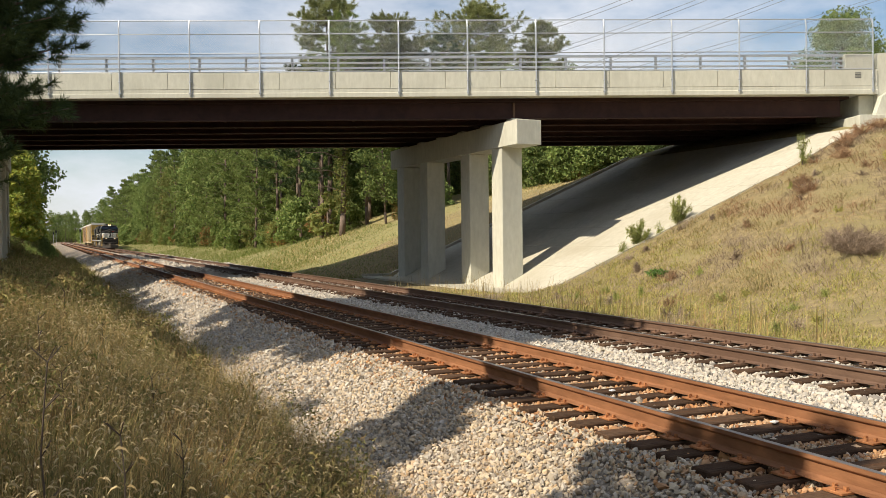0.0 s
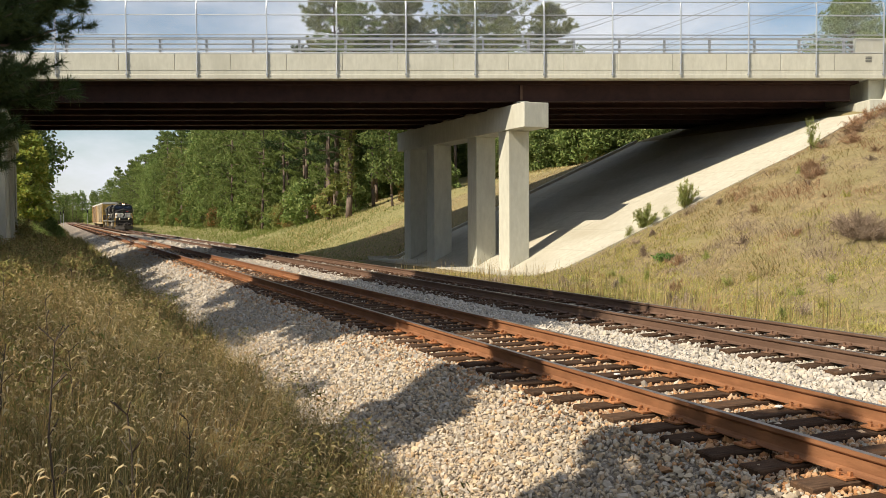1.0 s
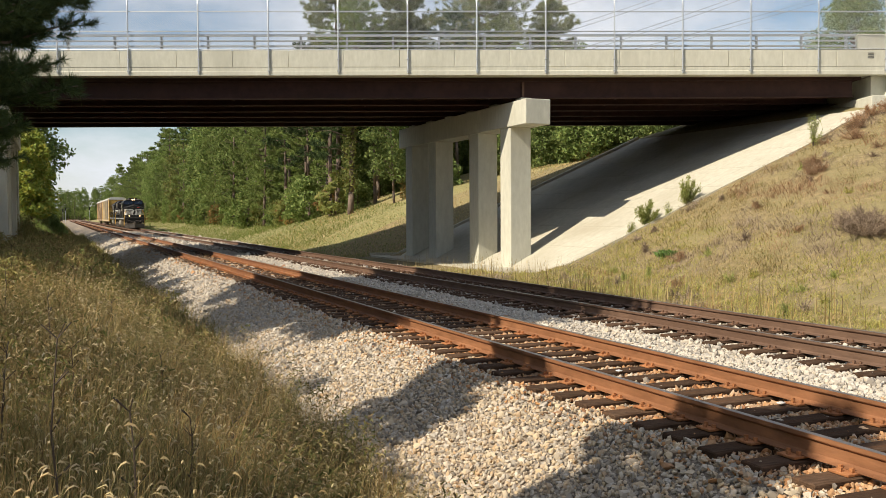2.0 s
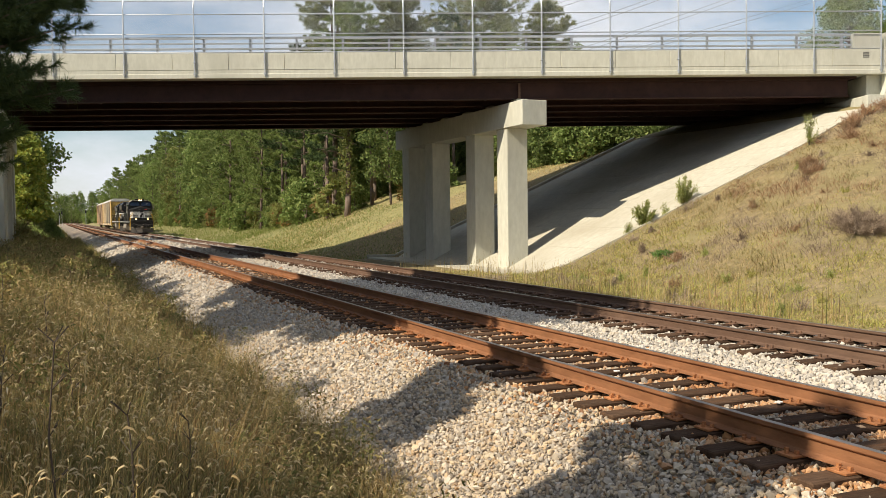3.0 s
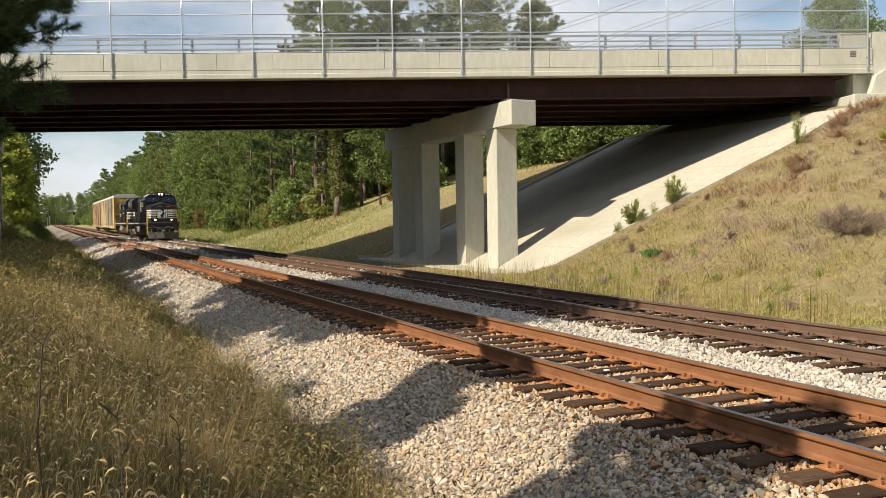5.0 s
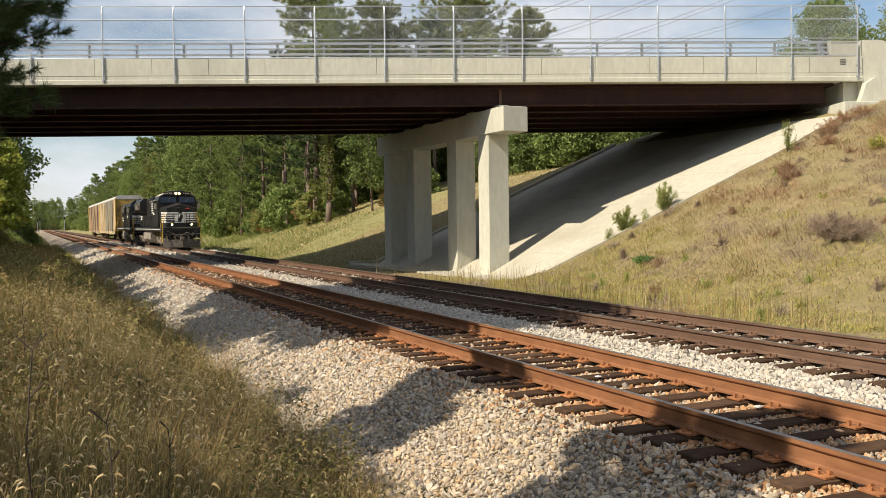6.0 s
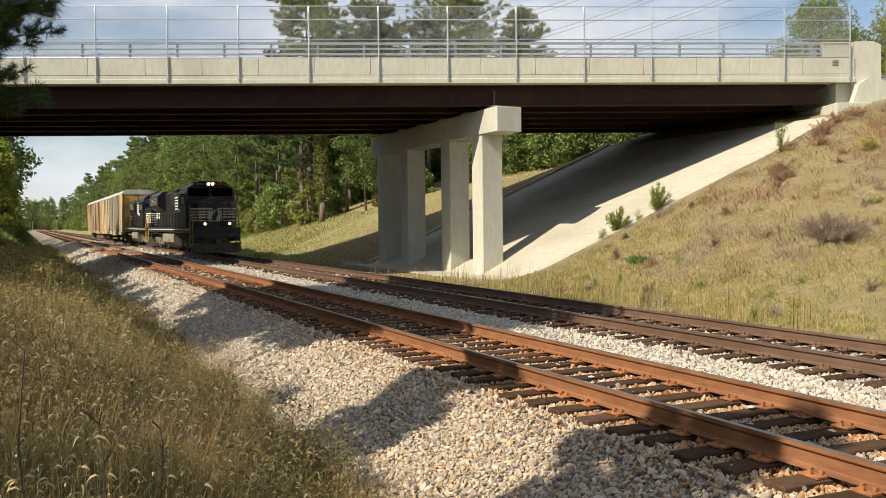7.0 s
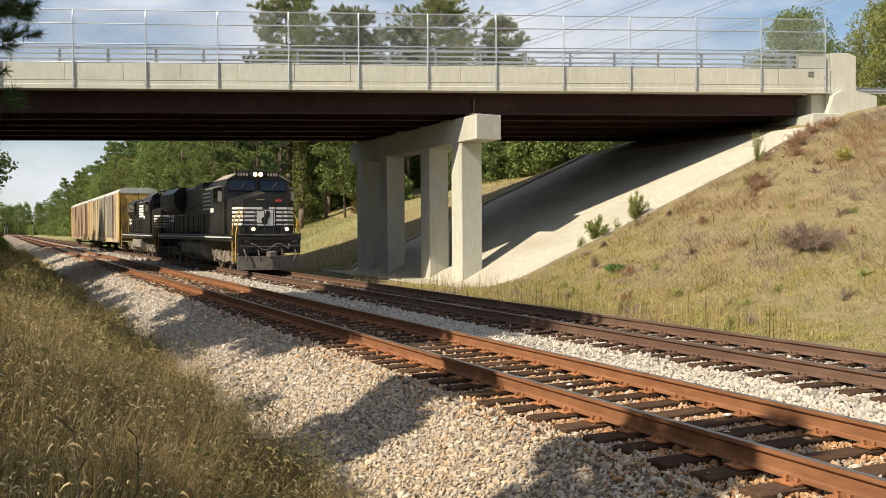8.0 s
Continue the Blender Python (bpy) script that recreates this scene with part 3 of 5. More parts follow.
def blades(name, at, height, width, lean, material, label, category="grass", segs=3, head=None, head_label=""):
    """Bent blades: each a strip of segs quads. at: n x 3; height, width, lean: n."""
    n = len(at)
    ang = rng.uniform(0, 2 * np.pi, n)
    d = np.stack([np.cos(ang), np.sin(ang), np.zeros(n)], -1)
    side = np.stack([-np.sin(ang + 0.6), np.cos(ang + 0.6), np.zeros(n)], -1)
    rows = []
    for k in range(segs + 1):
        s = k / segs
        c = at + d * (lean * height * s ** 2)[:, None] + np.array([0, 0, 1.0]) * (height * (s - 0.25 * lean * s ** 3))[:, None]
        w = side * (width * (1 - 0.85 * s) / 2)[:, None]
        rows += [c - w, c + w]
    v = np.stack(rows, 1)
    f = np.array([(2 * k, 2 * k + 1, 2 * k + 3, 2 * k + 2) for k in range(segs)])
    faces = (f[None] + (2 * segs + 2) * np.arange(n)[:, None, None]).reshape(-1, 4)
    ob = tagged(many(name, v.reshape(-1, 3), faces, material), label, category, kind="stuff")
    if head is not None:
        # drooping spindle at the tip of the chosen stems
        pick = np.where(rng.uniform(size=n) < head)[0]
        tip = (rows[-1] + rows[-2])[pick] / 2
        dd, m = d[pick], len(pick)
        ln, r = rng.uniform(0.03, 0.08, m), rng.uniform(0.004, 0.0075, m)
        px = np.stack([-dd[:, 1], dd[:, 0], np.zeros(m)], -1)
        rings = []
        for s, q in ((0, 0.3), (0.3, 1.0), (0.7, 0.9), (1.0, 0.2)):
            c = tip + dd * (ln * s * 0.8)[:, None] + np.array([0, 0, 1.0]) * (ln * (0.75 * s - 1.05 * s * s))[:, None]
            up = np.array([0, 0, 1.0])
            for a in (0, 2.1, 4.2):
                rings.append(c + px * (r * q * math.cos(a))[:, None] + up * (r * q * math.sin(a))[:, None])
        v = np.stack(rings, 1)
        f = np.array([(3 * k + j, 3 * k + (j + 1) % 3, 3 * k + 3 + (j + 1) % 3, 3 * k + 3 + j) for k in range(3) for j in range(3)])
        faces = (f[None] + 12 * np.arange(m)[:, None, None]).reshape(-1, 4)
        tagged(many("seed_heads", v.reshape(-1, 3), faces, HEAD), head_label, "grass", kind="stuff")
    return ob


def spread(n, x0, x1, y0, y1, power=1.0):
    y = y0 + (y1 - y0) * rng.uniform(size=n) ** power
    x = rng.uniform(x0, x1, n)
    return x, y


def patchy(x, y, scale, seed):
    return np.array([noise.noise((a * scale, b * scale, seed)) for a, b in zip(x, y)])


def weeds():
    edge = lambda y: np.interp(y, [0, 6, 16, 30, 45, 90], [2.6, 2.8, 3.0, 2.85, 2.6, 2.6])
    for n, y0, y1, power, w, tall in ((19000, 2.2, 9, 1.0, 0.006, 0.84), (19000, 8, 18, 1.0, 0.008, 0.84), (17000, 17, 45, 1.1, 0.014, 0.95), (3500, 40, 55, 1.0, 0.03, 0.6)):
        x, y = spread(n, 0, 1, y0, y1, power=power)
        lo = -0.07 * y - 0.5
        x = lo + x * (edge(y) + 0.15 - lo)
        p = patchy(x, y, 0.7, 3.0)
        e = edge(y) + 0.25 * patchy(x, y, 0.9, 9.0)
        keep = (x < e) & (rng.uniform(size=n) < 0.85 + p)
        x, y, p = x[keep], y[keep], p[keep]
        near_edge = np.clip((edge(y) - x) / 1.0, 0, 1)
        h = tall * (0.68 + 0.32 * near_edge ** 0.7) * rng.uniform(0.42, 1.2, len(x)) * (1 + 0.45 * p + 0.25 * patchy(x, y, 2.2, 5.0))
        at = np.column_stack([x, y, ground(x, y) - 0.05])
        warm = patchy(x, y, 1.1, 17.0) + 0.25 * rng.normal(size=len(x)) > 0.17
        for m, mat, lab in ((~warm, WEED, "dense dry yellow-brown weeds beside the ballast"), (warm, WEED_WARM, "tawny dry weeds beside the ballast")):
            blades("tall_weeds", at[m], h[m], np.full(m.sum(), w), rng.uniform(0.02, 0.45, m.sum()), mat, lab, segs=3,
                   head=0.42 if y1 < 20 else None, head_label="nodding straw-coloured foxtail seed heads on the weeds")
        # green undergrowth
        k = rng.uniform(size=len(x)) < 0.75
        blades("weed_undergrowth", at[k] + rng.normal(0, 0.05, (k.sum(), 3)) * (1, 1, 0), h[k] * 0.8, np.full(k.sum(), w * 2.2), rng.uniform(0.3, 0.9, k.sum()), UNDER, "green undergrowth among the dry weeds", segs=3)


def weed_leaves():
    """Small leaves on the taller herbs among the grasses."""
    n = 6500
    x, y = spread(n, 0, 1, 5.5, 46, power=1.4)
    lo = -0.07 * y - 0.5
    x = lo + x * (np.interp(y, [0, 6, 16, 45], [2.5, 2.7, 3.0, 3.4]) - lo)
    keep = patchy(x, y, 0.8, 21.0) > 0.02
    x, y = x[keep], y[keep]
    c = np.column_stack([x, y, ground(x, y) + rng.uniform(0.15, 0.85, len(x))])
    v, f = leaf_cloud(c, np.full(len(x), 0.13), 16, 0.042, 1.6, 0.3)
    tagged(many("weed_leaves", v, f, UNDER), "small dark green leaves of herbs among the weeds", "weeds", kind="stuff")
    # taller leafy herbs on the shaded stretch towards the bridge
    x, y = spread(2600, 0, 1, 17, 62)
    lo = -0.07 * y - 0.5
    x = lo + x * (np.interp(y, [17, 30, 45, 62], [2.75, 2.6, 2.2, 1.8]) - lo)
    top = 0.75 + 0.55 * patchy(x, y, 0.6, 41.0)
    keep = rng.uniform(size=len(x)) < 0.75 + patchy(x, y, 0.9, 43.0)
    x, y, top = x[keep], y[keep], np.clip(top[keep], 0.35, 1.4)
    tufts = np.concatenate([np.column_stack([x + rng.normal(0, 0.06, len(x)), y, ground(x, y) + top * s]) for s in (0.35, 0.65, 1.0)])
    v, f = leaf_cloud(tufts, np.repeat([0.24, 0.20, 0.13], len(x)), 13, 0.10, 1.3, 0.3)
    tagged(many("leafy_herbs", v, f, UNDER), "leafy brown-green herbs on the shaded bank", "weeds", kind="stuff")


def dark_stalks():
    """Tall dead stalks that stand out of the weeds."""
    mat = plain("dead_stalk_brown", (0.07, 0.05, 0.035), 0.9)
    for x, y, h in ((-0.04, 4.6, 1.34), (0.33, 4.3, 1.08), (0.75, 6.2, 0.8), (0.1, 7.5, 0.9), (-0.1, 10.0, 1.1), (0.9, 9.0, 0.9), (-0.35, 6.3, 1.05), (1.3, 7.4, 0.8), (0.55, 11.5, 1.0), (1.6, 10.2, 0.85), (-0.7, 13.5, 1.2), (0.2, 15.5, 1.1), (1.1, 13.0, 0.95), (-0.9, 21.0, 1.3), (0.4, 24.0, 1.2), (1.2, 28.0, 1.3), (-0.4, 31.0, 1.4), (1.9, 34.0, 1.2)):
        z = float(ground(x, y))
        t = thing("dead_weed_stalk", "thin dark dead weed stalk standing among grasses", "weed", pose(x, y, z - 0.05), "dead weed stalks")
        bm = bmesh.new()
        q = Vector((0, 0, 0))
        r = random.Random(int(y * 10))
        for k in range(6):
            n = q + Vector((r.uniform(-0.02, 0.02), r.uniform(-0.02, 0.02), h / 6))
            rod(bm, q, n, 0.0075 - 0.0007 * k, 5)
            if k > 1:
                for _ in range(3):
                    a = r.uniform(0, 6.28)
                    twig = bmesh.new()
                    rod(twig, n, n + Vector((math.cos(a) * 0.07, math.sin(a) * 0.07, 0.07)), 0.003, 4)
                    part("twig", twig, mat, t)
            q = n
        part("stem", bm, mat, t)


def bank_grass():
    n = 140000
    x, y = spread(n, 13.4, 38, 9, 37)
    off = (x - 17.17) * N.x + (y - 36.27) * N.y
    z = ground(x, y)
    keep = ~((off > paving_edge(x) - 0.05) & (x > 17.3)) & (x < 1.32 * y + 2)
    x, y, z, off = x[keep], y[keep], z[keep], off[keep]
    clump = np.clip(1 + 1.6 * patchy(x, y, 1.3, 33.0) + 0.8 * patchy(x, y, 3.4, 35.0), 0.5, 3)
    p = patchy(x, y, 0.22, 1.0) + 0.6 * patchy(x, y, 0.7, 4.0) + 0.5 * patchy(x, y, 1.9, 14.0)
    up = np.clip((z + 0.3) / 5, 0, 1)
    low = up + 0.55 * p < 0.27
    sel = {"g": low & (rng.uniform(size=len(x)) < 0.75), "s": None, "r": None}
    red = (~sel["g"]) & (patchy(x, y, 0.45, 8.0) + 0.3 * patchy(x, y, 1.7, 6.0) + 0.45 * up > 0.47)
    dead = ~sel["g"] & ~red & (patchy(x, y, 0.33, 12.0) + 0.4 * patchy(x, y, 1.5, 2.0) > 0.10)
    straw = ~sel["g"] & ~red & ~dead
    for m, mat, h0, lab in ((sel["g"], GREEN, 0.12, "short yellow-green grass on the bank's foot"), (straw, STRAW, 0.15, "bleached dry grass on the embankment"), (dead, MAUVE, 0.21, "grey-brown dead weeds on the embankment"), (red, RED_WEED, 0.22, "russet dead weeds on the embankment")):
        at = np.column_stack([x[m], y[m], z[m] - 0.03])
        for _ in range(2):
            j = at + rng.normal(0, 0.12, at.shape) * (1, 1, 0)
            j[:, 2] = ground(j[:, 0], j[:, 1]) - 0.03
            blades("bank_grass", j, h0 * clump[m] * rng.uniform(0.5, 1.4, len(j)), rng.uniform(0.010, 0.022, len(j)), rng.uniform(0.3, 1.9, len(j)), mat, lab, segs=2)
    # sparse tall stalks along the bank's foot
    x, y = spread(420, 12.9, 15.5, 14, 36)
    at = np.column_stack([x, y, ground(x, y) - 0.05])
    blades("bank_stalks", at, rng.uniform(0.3, 0.9, 420), np.full(420, 0.014), rng.uniform(0.0, 0.35, 420), STRAW, "thin dry stalks at the foot of the bank", segs=2)
    x, y = spread(620, 13.0, 17.5, 14, 36)
    at = np.column_stack([x, y, ground(x, y) - 0.05])
    blades("bank_stalks", at, rng.uniform(0.35, 1.15, 620), np.full(620, 0.022), rng.uniform(0.0, 0.3, 620), WEED, "brown seeding stalks at the foot of the bank", segs=2)
    # beyond the bridge, both sides
    for x0, x1, y0, y1, mat, h0, k, lab in ((12.6, 24, 62, 150, LUSH, 0.25, 24000, "green grass strip before the woods"), (14, 38, 48, 78, STRAW, 0.15, 34000, "tawny dry grass on the far bank"), (14, 22, 48, 66, LUSH, 0.15, 9000, "green-gold grass on the far bank"), (-5, 2.2, 56, 100, LUSH, 0.5, 15000, "sunlit grass bank beyond the bridge"), (12.6, 21, 85, 240, LUSH, 0.45, 9000, "grass verge along the far track"), (-5.0, 2.2, 98, 260, UNDER, 0.8, 9000, "rank weeds on the low verge past the bank"), (0.9, 2.9, 56, 130, UNDER, 0.7, 8000, "dark weeds along the foot of the far bank")):
        x, y = spread(k, x0, x1, y0, y1, power=1.3)
        off = (x - 17.17) * N.x + (y - 36.27) * N.y
        ok = ~((off < 14.6) & (x > 16)) & ~((x < 2) & (off < 13))
        x, y = x[ok], y[ok]
        at = np.column_stack([x, y, ground(x, y) - 0.05])
        blades("grass_strip", at, h0 * rng.uniform(0.5, 1.3, len(x)), np.full(len(x), 0.032), rng.uniform(0.2, 0.7, len(x)), mat, lab, segs=2)


# ---- trees ----
def leaf_cloud(centres, radii, per, size, flat=0.75, narrow=0.6):
    """Leaves as small folded quads round the clump centres: vertices and faces."""
    n = len(centres) * per
    c, r = np.repeat(centres, per, 0), np.repeat(radii, per)
    d = rng.normal(size=(n, 3))
    d /= np.linalg.norm(d, axis=1)[:, None]
    p = c + d * (r * rng.uniform(0.35, 1.0, n) ** 0.6)[:, None] * (1, 1, flat)
    R = turns(n)
    s = size * rng.uniform(0.6, 1.35, n)
    q = np.array([(-1, -narrow, 0.0), (1, -narrow * 0.7, 0.15), (1.1, narrow * 0.7, 0.0), (-0.9, narrow, 0.2)]) * 0.5
    v = p[:, None] + np.einsum("nij,kj->nki", R, q) * s[:, None, None]
    return v.reshape(-1, 3), np.arange(n * 4).reshape(-1, 4)


def needle_cloud(tips, dirs, per, length, width):
    """Needles that fan out from each twig's tip."""
    n = len(tips) * per
    t, d = np.repeat(tips, per, 0), np.repeat(dirs, per, 0)
    k = rng.normal(size=(n, 3)) * 0.75 + d
    k /= np.linalg.norm(k, axis=1)[:, None]
    base = t - d * rng.uniform(0, 0.28, n)[:, None]
    side = np.cross(k, rng.normal(size=(n, 3)))
    side /= np.linalg.norm(side, axis=1)[:, None]
    ln = length * rng.uniform(0.6, 1.2, n)
    v = np.stack([base - side * width / 2, base + side * width / 2, base + k * ln[:, None] + (0, 0, -0.02)], 1)
    return v.reshape(-1, 3), np.arange(n * 3).reshape(-1, 3)


def tapered(bm, pts, r0, r1, seg=7):
    n = len(pts) - 1
    for i in range(n):
        rod(bm, pts[i], pts[i + 1], r0 + (r1 - r0) * i / n, seg, r0 + (r1 - r0) * (i + 1) / n)


def tree(name, label, seed, height, crown_base, spread_, leaf, size, per, clumps, radius=0.16, shape="broad"):
    """A tapered trunk, limbs, and a crown of many leaf clumps with gaps between."""
    global rng
    keep, rng = rng, np.random.default_rng(seed)
    r = random.Random(seed)
    t = thing(name, label, "tree")
    q, pts = Vector((0, 0, -0.3)), []
    for k in range(9):
        pts.append(q.copy())
        q = q + Vector((r.uniform(-0.12, 0.12), r.uniform(-0.12, 0.12), height * 0.96 / 8))
    bm = bmesh.new()
    tapered(bm, pts, radius, radius * 0.15)
    centres, radii = [], []
    for k in range(clumps):
        s = (k + r.random()) / clumps
        z = crown_base + (height - crown_base) * s
        if shape == "broad":
            reach = spread_ * math.sin(math.pi * min(1, 0.18 + 0.80 * s)) ** 0.7
        elif shape == "bushy":
            reach = spread_ * (1 - s) ** 0.5
        else:
            reach = spread_ * (0.35 + 0.65 * math.sin(math.pi * (0.1 + 0.75 * s)))
        a = k * 2.4 + r.uniform(-0.5, 0.5)
        d = reach * r.uniform(0.45, 1.0)
        i = min(7, int(z / height * 8))
        stem = pts[i].lerp(pts[i + 1], z / height * 8 - i if z < height else 1)
        tip = Vector((stem.x + math.cos(a) * d, stem.y + math.sin(a) * d, z + r.uniform(-0.3, 0.5)))
        centres.append(tip)
        radii.append(spread_ * r.uniform(0.22, 0.42))
        if k % 3 == 0:
            foot = Vector((stem.x, stem.y, max(crown_base * 0.8, z - d * 0.5)))
            tapered(bm, [foot, foot.lerp(tip, 0.5) + Vector((0, 0, 0.15)), tip], radius * 0.35, radius * 0.08, 5)
    part("trunk", bm, BARK, t, smooth=True)
    v, f = leaf_cloud(np.array([tuple(c) for c in centres]), np.array(radii), per, size)
    tagged(many("crown", v, f, leaf, t), kind="stuff")
    rng = keep
    return t


def pine(name, label, seed, height, crown_base, spread_, per, length, width, whorls=16, twigs=9, radius=0.2, gap=0.0, needles=None, loose=0.16, crown="cone"):
    """A pine: whorls of limbs, each with twigs that end in tufts of needles."""
    global rng
    keep, rng = rng, np.random.default_rng(seed)
    r = random.Random(seed)
    t = thing(name, label, "tree")
    q, pts = Vector((0, 0, -0.3)), []
    for k in range(9):
        pts.append(q.copy())
        q = q + Vector((r.uniform(-0.1, 0.1), r.uniform(-0.1, 0.1), (height + 0.3) / 8))
    bm = bmesh.new()
    tapered(bm, pts, radius, radius * 0.12, 9)
    tips, dirs = [], []
    for w in range(whorls):
        s = (w + r.uniform(0.2, 0.8)) / whorls
        z = crown_base + (height - crown_base) * s
        i = min(7, int(z / height * 8))
        stem = pts[i].lerp(pts[i + 1], z / height * 8 - i)
        for b in range(5):
            if r.random() < gap:
                continue
            a = b * 1.257 + w * 0.7 + r.uniform(-0.4, 0.4)
            shape = math.sin(math.pi * (0.22 + 0.72 * s)) if crown == "cone" else math.sqrt(max(0.05, 1 - (2 * s - 0.85) ** 2 * 0.74))
            ln = spread_ * shape * r.uniform(0.55, 1.1)
            rise = r.uniform(-0.08, 0.3) + 0.3 * s
            end = stem + Vector((math.cos(a) * ln, math.sin(a) * ln, ln * rise))
            sag = stem.lerp(end, 0.5) - Vector((0, 0, 0.08 * ln))
            tapered(bm, [stem, sag, end], radius * 0.22, radius * 0.05, 5)
            for k in range(twigs):
                u = 0.35 + 0.65 * (k + 1) / twigs
                c = sag.lerp(end, (u - 0.5) * 2) if u > 0.5 else stem.lerp(sag, u * 2)
                o = Vector((r.gauss(0, 1), r.gauss(0, 1), r.gauss(0.2, 0.4)))
                o.normalize()
                tips.append(tuple(c + o * r.uniform(0.6, 1.3) * loose * spread_))
                dirs.append(tuple((o + (end - stem).normalized() * 0.7 + Vector((0, 0, 0.35))).normalized()))
    part("trunk", bm, BARK, t, smooth=True)
    v, f = needle_cloud(np.array(tips), np.array(dirs), per, length, width)
    tagged(many("needles", v, f, needles or NEEDLE, t), kind="stuff")
    rng = keep
    return t


weeds()
weed_leaves()
dark_stalks()
bank_grass()


# ---- woods ----
def place(proto, x, y, turn=0.0, scale=1.0, z=None):
    m = pose(x, y, float(ground(x, y)) - 0.1 if z is None else z, 0, 0, turn)
    proto.matrix_basis = m @ Matrix.Diagonal((scale, scale, scale, 1))
    return proto


def woods():
    r = random.Random(5)
    # big roadside pines whose shade falls across the ballast
    near = pine("pine_tree", "tall dark green pine with long drooping needle tufts", 21, 15.0, 3.3, 3.45, 84, 0.25, 0.015, whorls=30, twigs=42, radius=0.22, needles=NEEDLE_DARK, loose=0.10)
    place(near, -2.15, 20.0, 40)
    # slender trees out of view, high crowns placed so their shade falls past the weeds
    for seed, x, y, h, base, sp in ((22, -4.0, 9.1, 8.7, 5.6, 0.95), (23, -4.0, 4.9, 9.8, 6.4, 1.0), (29, -4.3, 15.0, 14.5, 8.8, 2.2), (30, -4.6, 18.8, 15.3, 9.0, 2.6), (51, -4.6, 23.2, 15.3, 9.0, 2.6)):
        place(tree("roadside_oak", "unseen slender tree whose high dense crown shades the ballast", seed, h, base, sp, LEAF, 0.17 if sp < 1.5 else 0.24, 120, 46 if sp < 1.5 else 120, radius=0.11), x, y, 0)
    # thin young trees out of view, added to dapple the near weeds
    dapple = tree("roadside_sapling", "unseen leafy young tree shading the tall weeds", 28, 6.2, 2.4, 1.6, LEAF, 0.16, 36, 50, radius=0.08)
    place(dapple, -4.6, 5.0, 0)
    for x, y, s, a in ((-4.5, 8.4, 0.95, 80), (-4.9, 11.6, 1.0, 190), (-4.5, 0.8, 1.0, 300)):
        place(copy_thing(dapple, pose(0, 0, 0)), x, y, a, s)
    # low full crowns out of view, added to shade the weeds towards the bridge
    full = tree("roadside_maple", "unseen full-crowned green tree shading the weeds", 27, 6.4, 1.2, 2.6, LEAF, 0.22, 110, 100, radius=0.16)
    place(full, -5.6, 29.0, 0)
    for y in (26.0, 32.3, 35.6, 39.2, 42.6):
        place(copy_thing(full, pose(0, 0, 0)), -5.7 + 0.3 * math.sin(y), y, y * 40, 1.0)
    # beyond the bridge on the near side
    place(tree("sumac_bush", "sunlit yellow-green bush on the grass bank", 24, 6.6, 0.6, 1.9, LEAF_YELLOW, 0.26, 70, 80, radius=0.09), -1.8, 73.0, 0)
    dark_oak = tree("bank_oak", "tall dark green tree at the edge of the cutting", 25, 11.0, 1.0, 4.0, LEAF, 0.25, 110, 190, radius=0.22)
    place(dark_oak, -4.3, 89.0, 0, 1.1)
    for x, y, s in ((-8.0, 96.0, 1.2), (-4.6, 108.0, 0.95), (-11.0, 103.0, 1.3)):
        place(copy_thing(dark_oak, pose(0, 0, 0)), x, y, x * 50, s)
    # tall pines that rise above the bridge
    for seed, x, y, h, base, sp, form, lab in ((41, 22.5, 76.0, 20.4, 8.5, 3.5, "round", "tall open-crowned pine rising behind the bridge"), (42, 28.0, 73.0, 16.6, 7.5, 3.5, "round", "tall round-topped pine behind the bridge"),
                                               (43, 35.2, 72.0, 16.2, 7.5, 4.7, "round", "broad-crowned pine behind the bridge"), (44, 41.6, 72.0, 14.9, 7.0, 2.5, "round", "narrow pine behind the bridge")):
        place(pine("tall_pine", lab, seed, h, base, sp, 46, 0.40, 0.045, whorls=12, twigs=26, radius=0.26, gap=0.06, needles=NEEDLE_OLIVE_HAZED, loose=0.17, crown=form), x, y, seed * 40)
    for seed, x, y, h, sp, leaf, lab in ((46, 46.5, 42.5, 8.2, 3.0, LEAF, "green tree beside the road past the bridge"), (47, 50.5, 39.0, 8.0, 3.2, LEAF_GOLD, "yellow-green broadleaf tree by the road"), (48, 54.5, 40.5, 8.6, 3.4, LEAF_YELLOW, "yellowing broadleaf tree beside the road"), (49, 56.5, 35.0, 8.0, 3.2, LEAF, "dense green tree beside the road")):
        place(tree("roadside_tree", lab, seed, h, 1.0, sp, leaf, 0.13, 230, 90), x, y, seed * 33)
